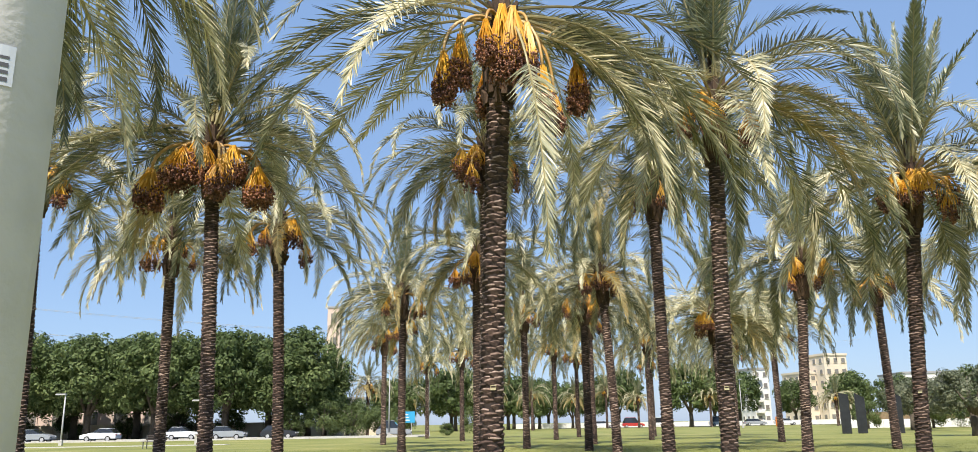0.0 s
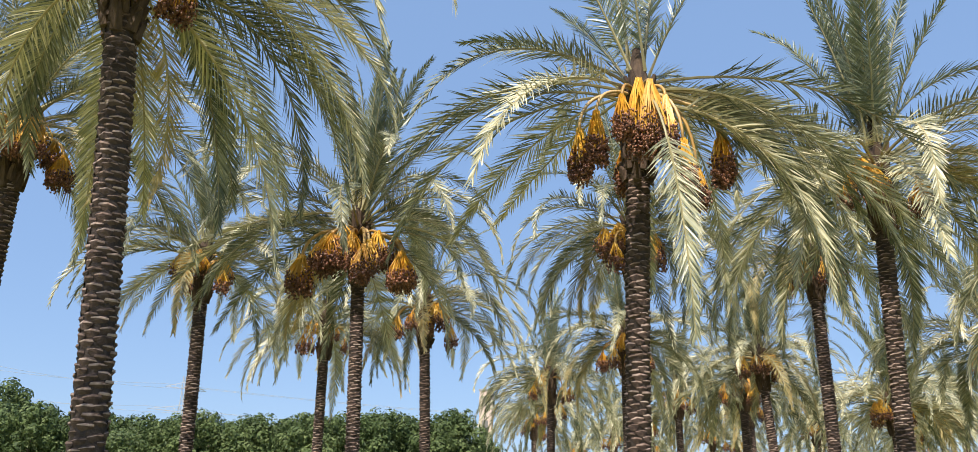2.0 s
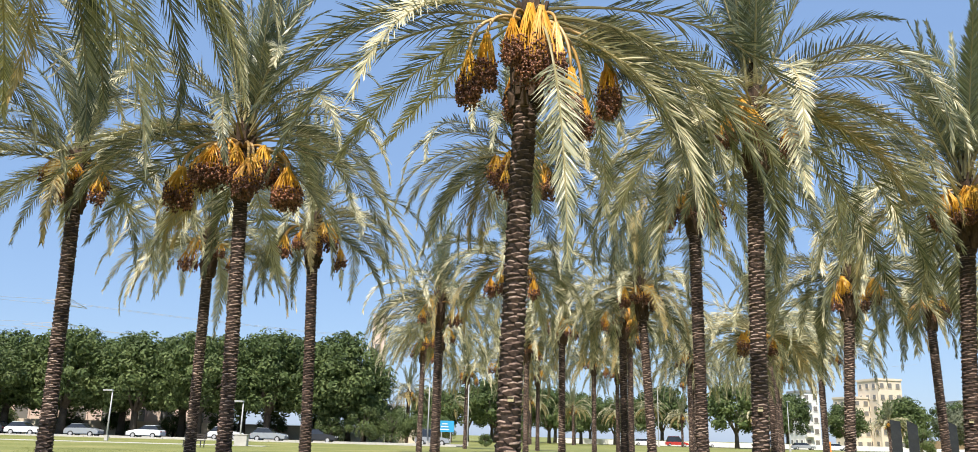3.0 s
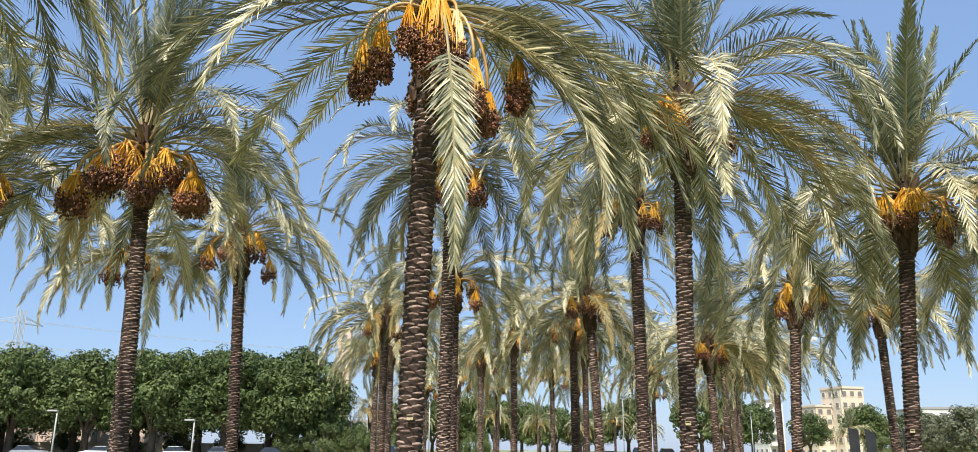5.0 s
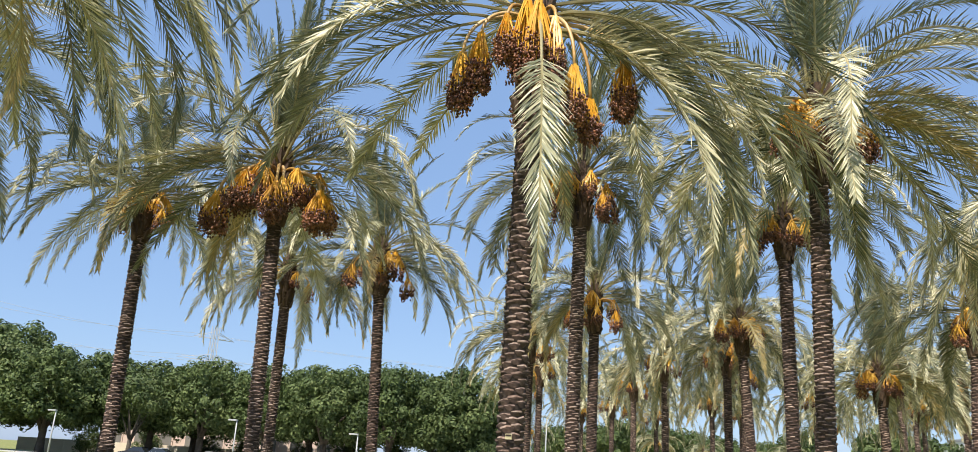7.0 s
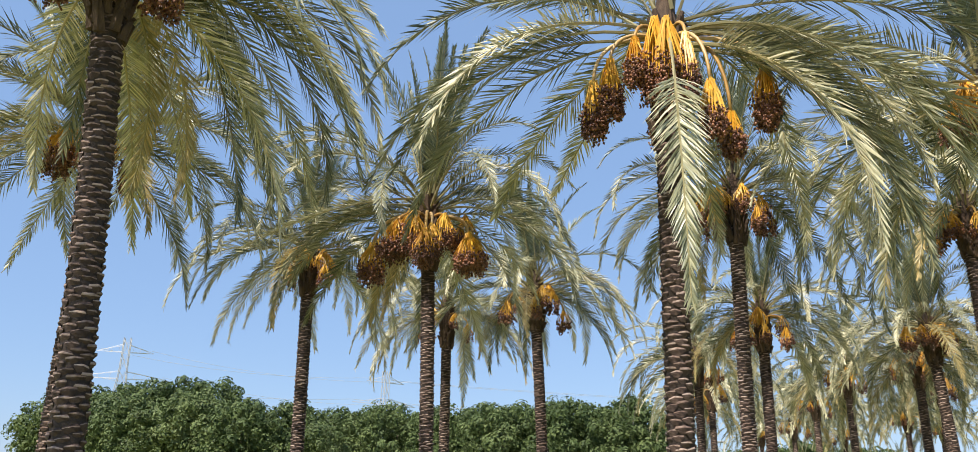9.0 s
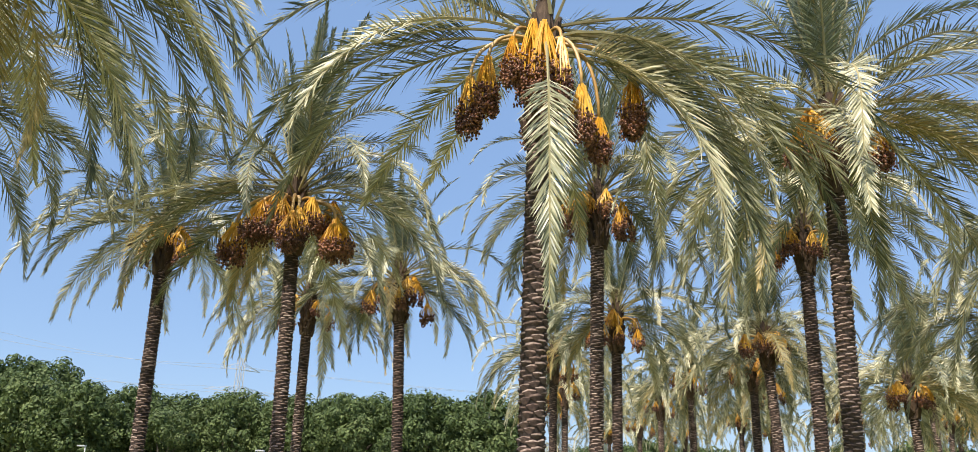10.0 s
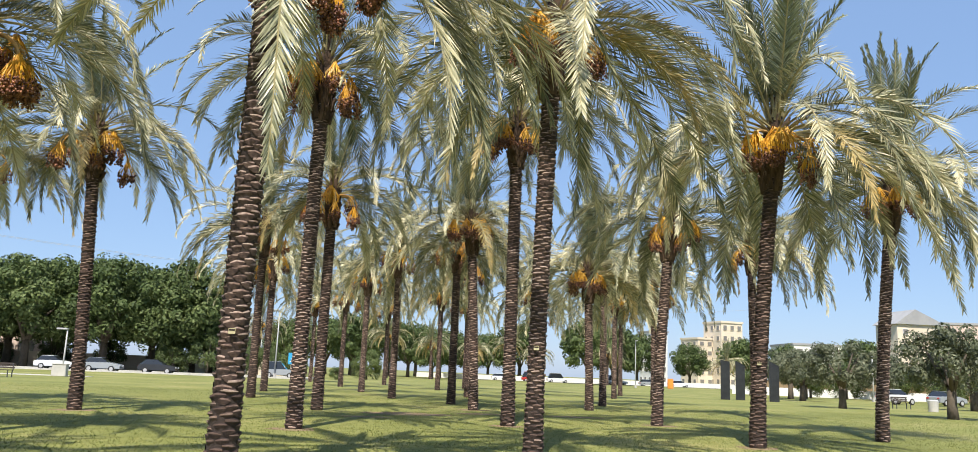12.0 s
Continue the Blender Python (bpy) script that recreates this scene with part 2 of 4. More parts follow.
def bunch_meshes(seed, reach, drop, fruit, strands=44, dates=530, spread=0.28, bead=0.022):
    """Stalk, strands and dates of one bunch; local x is outward from the crown."""
    R = random.Random(seed)
    V, F = [], []
    knot = Vector((reach, 0, -drop))
    path = []
    for i in range(10):
        s = i / 9
        path.append(Vector((reach * math.sin(s * math.pi / 2), 0, 0.07 * math.sin(s * math.pi) * (1 - s) - drop * s ** 2.2)))
    tube(V, F, path, [0.036 - 0.012 * i / 9 for i in range(10)], 6)
    stalk = mesh_of("stalk", [tuple(v) for v in V], F, STALK, smooth=True)
    V, F, DV, DF = [], [], [], []
    for k in range(strands):
        a, r = R.uniform(0, 2 * math.pi), spread * math.sqrt(R.uniform(0.02, 1))
        way = Vector((math.cos(a), math.sin(a), 0))
        end = knot + way * r * 0.85 + Vector((0, 0, -fruit * R.uniform(0.86, 1.06) + 0.3 * r))
        mid = knot + way * r * 0.9 + Vector((0, 0, -fruit * R.uniform(0.40, 0.58) + 0.2 * r))
        tube(V, F, [knot + way * 0.03 + Vector((R.gauss(0, 0.012), R.gauss(0, 0.012), R.uniform(-0.03, 0.07))), knot.lerp(mid, 0.4) + way * r * 0.14 + Vector((R.gauss(0, 0.015), R.gauss(0, 0.015), 0)), mid, mid.lerp(end, 0.45)], [0.013, 0.012, 0.010, 0.006], 3, False)
        for j in range(dates // strands):
            s = R.uniform(0.12, 1.0)
            c = mid.lerp(end, s) + Vector((R.gauss(0, 0.026), R.gauss(0, 0.026), R.gauss(0.03, 0.03)))
            ax, rr = bead * 1.35 * R.uniform(0.8, 1.2), bead * R.uniform(0.85, 1.2)
            tl = Vector((R.uniform(-0.6, 0.6), R.uniform(-0.6, 0.6), 1)).normalized()
            u = tl.orthogonal().normalized()
            w = tl.cross(u)
            q = len(DV)
            DV += [c + tl * ax, c - tl * ax, c + u * rr, c + w * rr, c - u * rr, c - w * rr]
            DF += [(q, q + 2, q + 3), (q, q + 3, q + 4), (q, q + 4, q + 5), (q, q + 5, q + 2), (q + 1, q + 3, q + 2), (q + 1, q + 4, q + 3), (q + 1, q + 5, q + 4), (q + 1, q + 2, q + 5)]
    return stalk, mesh_of("strands", V, F, STRAND), mesh_of("dates", DV, DF, DATE, smooth=True)


SHAPES = [(0.50, 0.18, 0.72, 0.28), (0.68, 0.36, 0.7, 0.26), (0.40, 0.05, 0.74, 0.29), (0.8, 0.5, 0.72, 0.25), (0.58, -0.05, 0.82, 0.30)]
BUNCHES = [bunch_meshes(31 + k, r, d, f, spread=s) for k, (r, d, f, s) in enumerate(SHAPES)]
FAR_BUNCHES = [bunch_meshes(41 + k, r, d, f, 26, 150, s, 0.034) for k, (r, d, f, s) in enumerate(SHAPES)]
TUFTS = [bunch_meshes(61 + k, r, d, f, 60, 60, 0.36, 0.02) for k, (r, d, f) in enumerate([(0.5, 0.0, 0.85), (0.75, 0.1, 0.8)])]
FRONT = [bunch_meshes(71 + k, r, d, f, 64, 1100, s, 0.0205) for k, (r, d, f, s) in enumerate(
    [(1.12, 0.80, 0.95, 0.21), (0.95, 0.56, 0.92, 0.18), (0.92, 0.42, 0.74, 0.18), (0.76, 0.08, 1.36, 0.24), (0.86, 0.18, 1.28, 0.24), (0.85, 0.42, 1.08, 0.17),
     (0.78, 1.02, 0.88, 0.19), (0.86, 1.40, 0.66, 0.17), (1.35, 0.58, 1.0, 0.22), (0.72, 0.55, 0.9, 0.2)])]


def add_bunch(palm, meshes, m):
    stalk = child("fruit_stalk", meshes[0], palm, m, "hanging bunch of brown dates on orange strands")
    tagged(child("fruit_strand", meshes[1], stalk), kind="stuff")
    tagged(child("ripe_fruit", meshes[2], stalk), kind="stuff")
    return stalk


def date_palm(seed, x, y, cx, cy, top, radius=0.20, fronds=None, up=15, arch=6, skirt=34, old=2, bunches=6, tufts=1, split=False, label="", size=1.0, extra=(), custom=(), fall=0, full=False, tag=0.0, shaped=(), bsize=1.0):
    """A palm rooted at x, y whose crown sits at cx, cy, top. extra: more leaves (kind, variant, azimuth, pitch, scale); shaped: leaves (azimuth, rise, bend, power, length, height)."""
    R = random.Random(seed)
    palm = thing("date_palm", x, y)
    tagged(palm, label or "date palm with grey-green fronds and orange fruit bunches on the lawn", "palm tree", "date palms on the lawn")
    off = Vector((cx - x, cy - y, 0))

    def axis(z):
        s = z / top
        return off * (s ** 1.4) + Vector((0, 0, z))

    def girth(z):
        s = z / top
        return radius * (1.10 - 0.19 * min(1, s * 5) - 0.05 * s) if s < 0.2 else radius * (0.90 + 0.10 * max(0, (s - 0.82) / 0.18))
    V, F = [], []
    rings = [i * (top + 0.25) / 26 - 0.15 for i in range(27)]
    tube(V, F, [axis(max(z, 0)) + Vector((0, 0, min(z, 0))) for z in rings], [girth(max(0, z)) * 0.93 for z in rings], 12)
    child("trunk", mesh_of("trunk", V, F, BARK, smooth=True), palm, None, "dark brown trunk ringed with cut leaf bases")
    # leaf bases in a spiral
    V, F, I, singles = [], [], [], 0
    z, turn0, k = 0.05, R.uniform(0, 6.28), 0
    while z < top - 0.35:
        a = turn0 + k * 2.39996 + R.uniform(-0.08, 0.08)
        zz = z + R.uniform(-0.018, 0.018)
        g = girth(zz) * 0.95
        bv, bf, bi, bme = BOOTS[R.randrange(4)]
        sc = radius / 0.235 * R.uniform(0.85, 1.15)
        m = Matrix.Translation(axis(zz) + Vector((math.cos(a) * g, math.sin(a) * g, 0))) @ Matrix.Rotation(a, 4, "Z") @ Matrix.Rotation(R.uniform(-0.15, 0.25), 4, "Y") @ Matrix.Rotation(R.uniform(-0.12, 0.12), 4, "X") @ Matrix.Scale(sc, 4)
        if split and singles < 296 and 1.2 < zz:
            child("leaf_base", bme, palm, m)
            singles += 1
        else:
            q = len(V)
            V += [m @ Vector(v) for v in bv]
            F += [tuple(q + i for i in f) for f in bf]
            I += bi
        z += 0.0165 * radius / 0.235
        k += 1
    tagged(child("leaf_base_rest", mesh_of("leaf_base_rest", V, F, [BOOT, CUT_LIT], I, True), palm), kind="stuff")
    if tag:
        way = math.atan2(-cy, 1.0 - cx)
        g = girth(tag) + 0.05
        plate = part("tag_plate", boxed(0.012, 0.09, 0.075), TAG, palm, "small pale yellow number tag")
        plate.matrix_basis = Matrix.Translation(axis(tag) + Vector((math.cos(way) * g, math.sin(way) * g, 0))) @ Matrix.Rotation(way, 4, "Z")
        part("tag_bar", boxed(0.004, 0.08, 0.025, 0.008, 0, 0.04), BARK, plate)
    # ragged stubs under the crown
    V, F = [], []
    for k in range(84):
        a, zz = k * 2.4 + R.uniform(-0.3, 0.3), top - 1.35 + 1.5 * k / 84
        o = axis(zz)
        c, s = math.cos(a), math.sin(a)
        g = radius * 0.85
        ln = R.uniform(0.14, 0.36)
        w = R.uniform(0.06, 0.16)
        tube(V, F, [o + Vector((c * g, s * g, -0.08)), o + Vector((c * (g + w * 0.5), s * (g + w * 0.5), ln * 0.5)), o + Vector((c * (g + w), s * (g + w), ln))], [0.085, 0.065, 0.035], 5)
    heart = axis(top)
    tube(V, F, [heart + Vector((0, 0, h)) for h in (-0.5, 0.0, 0.45, 0.95)], [radius * 1.0, radius * 1.12, radius * 0.75, radius * 0.3], 9)
    child("crown_fibre", mesh_of("crown_fibre", V, F, FIBRE), palm, None, "brown fibrous crown heart")
    plan = []
    face = math.degrees(math.atan2(-cy, 1.0 - cx))
    turn = R.uniform(0, 360)
    for k in range(up):
        plan.append(("spear" if k < up * 0.65 else "up", turn + k * 137.5, 0.55 - 0.25 * k / up, R.uniform(-3, 4)))
    for k in range(arch):
        plan.append((R.choice(("arch", "arch", "flat")), turn + 40 + k * 360 / max(1, arch) + R.uniform(-18, 18), 0.25, R.uniform(-10, 10)))
    for k in range(skirt):
        kind = "flat" if k < skirt * 0.45 else ("droop" if k < skirt * 0.9 else "hang")
        az = turn + k * 137.5 + R.uniform(-14, 14)
        if not full and kind != "flat" and abs((az - face + 180) % 360 - 180) < 58:
            continue                              # the side to the path was pruned for the harvest
        plan.append((kind, az, 0.12 - 0.38 * k / skirt, R.uniform(-8, 8) - fall))
    for k in range(old):
        plan.append(("old", R.uniform(0, 360), -0.2, R.uniform(-8, 8)))
    for kind, az, dz, pitch in plan:
        me = (fronds or MID)[kind][R.randrange(3)]
        c, s = math.cos(radians(az)), math.sin(radians(az))
        m = Matrix.Translation(heart + Vector((c * 0.16, s * 0.16, dz))) @ Matrix.Rotation(radians(az), 4, "Z") @ Matrix.Rotation(radians(-pitch), 4, "Y") @ Matrix.Rotation(R.uniform(-0.3, 0.3), 4, "X") @ Matrix.Scale(size * R.uniform(0.88, 1.08), 4)
        child("frond", me, palm, m)
    for kind, v, az, dz, pitch, sc in extra:
        c, s = math.cos(radians(az)), math.sin(radians(az))
        m = Matrix.Translation(heart + Vector((c * 0.16, s * 0.16, dz))) @ Matrix.Rotation(radians(az), 4, "Z") @ Matrix.Rotation(radians(-pitch), 4, "Y") @ Matrix.Scale(sc, 4)
        child("frond", (fronds or MID)[kind][v], palm, m)
    for k, (az, rise, bend, power, length, dz) in enumerate(shaped):
        c, s = math.cos(radians(az)), math.sin(radians(az))
        me = frond_mesh(seed * 50 + k, length, rise, bend, power, 124, 0.0235, 0.56, LEAF if rise < 45 else LEAF_YOUNG, 0, 0.18)
        child("frond", me, palm, Matrix.Translation(heart + Vector((c * 0.16, s * 0.16, dz))) @ Matrix.Rotation(radians(az), 4, "Z"))
    for k in range(bunches):
        az = face - 115 + 230 * (k + 0.5) / bunches + R.uniform(-14, 14)
        c, s = math.cos(radians(az)), math.sin(radians(az))
        add_bunch(palm, (BUNCHES if fronds is NEAR else FAR_BUNCHES)[R.randrange(5)], Matrix.Translation(heart + Vector((c * 0.15, s * 0.15, R.uniform(-0.3, -0.1)))) @ Matrix.Rotation(radians(az), 4, "Z") @ Matrix.Scale(bsize * R.uniform(0.85, 1.1), 4))
    for k in range(tufts):
        az = face + R.uniform(-75, 75)
        add_bunch(palm, TUFTS[k % 2], Matrix.Translation(heart + Vector((0, 0, 0.0))) @ Matrix.Rotation(radians(az), 4, "Z"))
    for which, az, dz, sc in custom:
        add_bunch(palm, FRONT[which], Matrix.Translation(heart + Vector((0, 0, dz))) @ Matrix.Rotation(radians(az), 4, "Z") @ Matrix.Scale(sc, 4))
    return palm


# ---- ground ----
def ground():
    V, F, n = [], [], 60
    ticks = [math.copysign(abs(i / n) ** 3 * 2500 + abs(i / n) * 60, i) for i in range(-n, n + 1)]
    for yv in ticks:
        for xv in ticks:
            V.append((xv, yv + 40, 0.0))
    w = 2 * n + 1
    for j in range(2 * n):
        for i in range(2 * n):
            F.append((j * w + i, j * w + i + 1, (j + 1) * w + i + 1, (j + 1) * w + i))
    return tagged(new("ground", mesh_of("ground", V, F, GRASS)), "mown green lawn with worn earth patches", "lawn", kind="structure")


ground()

# ---- the palms: root, crown, height ----
date_palm(11, 0.08, 12.75, 0.34, 11.75, 7.95, 0.215, NEAR, tag=1.85, up=6, arch=0, skirt=0, old=0, bunches=0, tufts=0, split=True,
          label="tall date palm with arching fronds and heavy front date bunches",
          custom=[(0, 210, 0, 1), (1, 223, 0, 1), (2, 252, 0, 1), (3, 268, 0, 1), (4, 280, 0, 1), (5, 297, 0, 1), (6, 325, 0, 1), (7, 352, 0, 1), (8, 12, 0, 1), (9, 110, 0, 1)],
          shaped=[(239, -14, 62, 1.5, 5.2, 0.12), (228, 4, 74, 1.3, 5.1, 0.2), (184, -4, 77, 1.21, 5.2, 0.1), (200, 8, 84, 1.0, 5.3, 0.1), (192, 20, 86, 0.8, 4.8, -0.1), (161, 48, 41, 1.13, 3.9, 0.1), (125, 58, 15, 0.8, 4.0, 0.3),
                  (129, 0, 24, 0.7, 4.6, 0.2), (150, 8, 60, 0.7, 4.5, 0.1), (5, 6, 89, 0.5, 5.0, 0.05), (350, 2, 82, 0.7, 5.2, 0.1), (11, -5, 82, 1.32, 6.0, 0.28), (2, 6, 86, 1.3, 5.9, 0.3), (18, 4, 84, 1.1, 5.6, 0.2), (28, 20, 90, 1.0, 5.2, 0.1)],
          extra=[("curtain", 1, 282, -0.1, 0, 1.0), ("hang", 1, 4, -0.1, -4, 1.05), ("hang", 0, 345, -0.15, -6, 1.1), ("hang", 2, 20, -0.1, 0, 1.1), ("droop", 1, 28, 0.0, 0, 1.0), ("droop", 0, 12, 0.05, -4, 1.05), ("hang", 0, 0, -0.2, -2, 1.0),
                  ("flat", 0, 40, 0.1, 0, 1.0), ("arch", 1, 70, 0.2, 0, 1.0), ("arch", 2, 110, 0.2, 0, 1.0), ("droop", 0, 90, 0, 0, 1.0), ("droop", 2, 60, 0, 0, 1.0), ("up", 2, 60, 0.35, 0, 1.0)])
date_palm(12, -5.65, 16.5, -5.95, 16.6, 7.6, 0.165, NEAR, up=24, arch=8, skirt=32, bunches=11, tufts=0, size=0.9, bsize=1.25, split=True,
          shaped=[(225, -8, 32, 0.9, 4.1, 0.28), (166, -2, 55, 0.73, 4.5, 0.1), (1, 6, 80, 0.8, 5.2, 0), (200, 10, 70, 0.8, 4.6, 0.1)],
           label="date palm crowded with dark date bunches under upright fronds")
date_palm(13, 4.9, 15.6, 4.95, 14.9, 7.9, 0.175, NEAR, tag=1.9, up=22, arch=1, skirt=30, old=2, bunches=3, split=True, size=1.0, fall=8,
          shaped=[(9, 40, 65, 1.45, 4.55, 0.13), (12, 80, 84, 0.7, 4.4, 0.16), (31, -11, 53, 0.45, 5.9, 0.25), (12, -20, 55, 0.9, 5.4, 0.3), (350, -22, 55, 1.0, 5.0, 0.3), (359, 7, 77, 0.67, 4.8, -0.2), (265, 13, 80, 0.45, 4.4, -0.2), (225, 4, 84, 0.6, 4.6, 0)],
           label="date palm with upright heart and thick skirt of drooping fronds")
date_palm(14, -5.9, 8.0, -6.75, 8.0, 8.7, 0.225, NEAR, up=12, arch=5, skirt=26, full=True, bunches=3, split=True, size=1.08,
          shaped=[(79, 5, 90, 0.45, 4.7, 0.3), (72, 20, 91, 0.5, 5.1, 0.2), (51, 12, 93, 0.74, 5.3, 0.3), (112, -4, 58, 0.94, 4.7, -0.15), (125, -20, 46, 1.5, 4.9, -0.3), (40, 14, 95, 0.7, 5.2, 0.2)],
           label="tall date palm with long hanging fronds round its trunk")
date_palm(15, -6.2, 25.7, -6.4, 25.2, 7.9, 0.19, MID, bunches=7, size=0.9, label="date palm with orange bunches and thin drooping fronds")
date_palm(16, 0.25, 21.1, 0.35, 21.1, 8.9, 0.19, MID, bunches=8, size=0.9, label="date palm with thick dark fibrous crown among its neighbours")
date_palm(17, 0.18, 30.0, 0.2, 30.0, 7.7, 0.2, MID, bunches=6, size=0.9)
date_palm(18, 10.97, 19.5, 11.3, 18.9, 7.4, 0.19, MID, tag=1.9, up=24, arch=4, skirt=36, bunches=5, tufts=4, size=1.05, fall=12,
          shaped=[(183, 53, 78, 1.98, 4.9, 0), (220, 44, 45, 1.96, 4.7, 0.2), (290, -26, 56, 0.5, 3.9, 0), (338, -11, 74, 1.04, 5.1, 0), (325, -5, 75, 0.8, 5.0, -0.1)],
           label="stout date palm with an upright heart and bright orange fruit tufts")
date_palm(19, 11.25, 27.2, 11.7, 27.1, 6.8, 0.19, MID, bunches=4, tufts=2, size=0.9)
date_palm(20, 6.0, 33.8, 5.6, 33.7, 7.6, 0.2, MID, bunches=6, tufts=2, size=0.9)
date_palm(21, 5.6, 39.0, 5.6, 39.0, 7.4, 0.2, FAR)
date_palm(22, 11.7, 37.5, 11.4, 37.0, 6.2, 0.2, FAR)
date_palm(23, 14.0, 43.5, 14.0, 43.5, 7.1, 0.2, FAR, tufts=2)
date_palm(24, 16.4, 23.0, 17.1, 23.0, 7.4, 0.19, MID, up=20, arch=9, skirt=36, bunches=4, label="date palm with open arching fronds")
date_palm(25, 5.9, 24.6, 5.9, 24.6, 9.0, 0.2, MID, up=12, skirt=30, bunches=8, label="tall date palm with long bunches of yellow strands")
date_palm(26, 18.4, 35.0, 18.3, 35.0, 7.6, 0.2, FAR)
date_palm(27, -11.4, 20.2, -11.9, 20.6, 8.3, 0.2, MID, bunches=4, tufts=3, size=0.9)
date_palm(28, -10.7, 28.0, -10.8, 28.0, 8.0, 0.2, MID, bunches=4, size=0.9)
date_palm(29, -11.5, 12.4, -11.6, 12.4, 8.5, 0.2, NEAR, bunches=6, tufts=3)
for k, (x, y, h) in enumerate([(3.0, 44.0, 7.6), (1.3, 53.5, 7.4), (-3.3, 38.8, 7.7), (7.0, 66.0, 7.6), (-0.5, 66.0, 7.2), (-6.0, 58.0, 7.6), (7.6, 50.3, 7.8),
                               (13.2, 59.4, 7.5), (18.6, 48.7, 7.2), (-4.0, 48.5, 7.6), (19.5, 60.0, 7.4), (3.0, 79.0, 7.4), (10.2, 76.0, 7.6), (16.5, 73.0, 7.2), (23.0, 70.0, 7.5), (-4.0, 82.0, 7.6)]):
    date_palm(40 + k, x, y, x, y, h, 0.2, FAR, size=0.92, up=14, arch=6, skirt=36, old=3, bunches=4, tufts=1)


# ---- broad-leaved trees ----
def crown_mesh(seed, rx, rz, lumps, leaves, leaf, mat, lump=1.0):
    """Leaf sprays on the surfaces of many overlapping lumps, with gaps between them."""
    R = random.Random(seed)
    balls = []
    for _ in range(lumps):
        a, e = R.uniform(0, 2 * math.pi), math.asin(R.uniform(-0.75, 1))
        d = R.uniform(0.5, 0.95 - 0.15 * lump)
        balls.append((Vector((math.cos(a) * math.cos(e) * rx * d, math.sin(a) * math.cos(e) * rx * d, math.sin(e) * rz * d)), R.uniform(0.18, 0.34) * rx * lump))
    V, F = [], []
    for _ in range(leaves):
        c, r = balls[R.randrange(lumps)]
        d = Vector((R.gauss(0, 1), R.gauss(0, 1), R.gauss(0.25, 1))).normalized()
        p = c + d * r * R.uniform(0.72, 1.06)
        u = d.orthogonal().normalized()
        u = Matrix.Rotation(R.uniform(0, 6.28), 3, d) @ u
        w = d.cross(u)
        nrm = (d + Vector((R.uniform(-0.8, 0.8), R.uniform(-0.8, 0.8), R.uniform(-0.4, 0.8)))).normalized()
        w = nrm.cross(u).normalized()
        s = leaf * R.uniform(0.6, 1.3)
        q = len(V)
        V += [p - u * s, p + w * s * 0.45, p + u * s, p - w * s * 0.45]
        F.append((q, q + 1, q + 2, q + 3))
    return mesh_of("crown", V, F, mat)


def trunk_mesh(seed, height, rx, thick, limbs=6):
    R = random.Random(seed)
    V, F = [], []
    fork = height * 0.28
    tube(V, F, [(0, 0, -0.2), (0.05, 0.02, fork * 0.5), (0, 0, fork * 1.1)], [thick * 1.3, thick, thick * 0.9], 8)
    for k in range(limbs):
        a = k * 6.283 / limbs + R.uniform(-0.3, 0.3)
        r = rx * R.uniform(0.35, 0.6)
        tube(V, F, [(0, 0, fork * 0.85), (math.cos(a) * r * 0.5, math.sin(a) * r * 0.5, fork + (height - fork) * 0.3), (math.cos(a) * r, math.sin(a) * r, height * R.uniform(0.62, 0.8))], [thick * 0.6, thick * 0.4, thick * 0.12], 6)
    return mesh_of("trunk", V, F, WOOD, smooth=True)


def tree(name, crown, trunk, x, y, z0, s, rz, label, group):
    t = thing(name, x, y, 0, rz)
    tagged(t, label, "tree", group)
    t.scale = (s, s, s)
    child("trunk", trunk, t)
    child("crown", crown, t, pose(0, 0, z0))
    return t


FIC = [(crown_mesh(200 + k, 7.4, 6.4, 230, 20000, 0.26, FICUS, 0.55), trunk_mesh(210 + k, 12, 6, 0.45)) for k in range(3)]
SHR = [(crown_mesh(230 + k, 4.6, 4.4, 44, 8000, 0.20, PINE), trunk_mesh(240 + k, 9, 4, 0.3)) for k in range(2)]
OLV = [(crown_mesh(250 + k, 3.2, 2.2, 70, 9500, 0.115, OLIVE, 0.62), trunk_mesh(260 + k, 5.5, 2.4, 0.26, 5)) for k in range(2)]
FIC_FAR = [(crown_mesh(270 + k, 7.4, 6.4, 120, 7000, 0.42, FICUS, 0.7), trunk_mesh(280 + k, 12, 6, 0.45)) for k in range(2)]
RT = random.Random(5)
k = 0
xx = -112.0
while xx < -22:
    c, t = FIC[k % 3]
    tree("ficus_tree", c, t, xx, 109 + (4 if k % 2 else -2) + RT.uniform(-1, 1) - (8 if xx < -70 else 0), 7.4, RT.uniform(0.99, 1.05) * (1.12 if xx < -84 else 1), RT.uniform(0, 360), "dense dark green ficus tree by the street", "ficus trees along the street")
    xx += RT.uniform(3.9, 5.0)
    k += 1
for k, (x, y, s) in enumerate([(-84, 98, 1.25), (-76, 99, 1.05), (-63, 99, 0.95), (-97, 97, 1.3), (-90, 95, 1.1), (-105, 96, 1.3)]):
    c, t = SHR[k % 2]
    tree("street_tree", c, t, x, y, 7.4, s, k * 77, "pale green bushy street tree before the ficus row", "street trees")
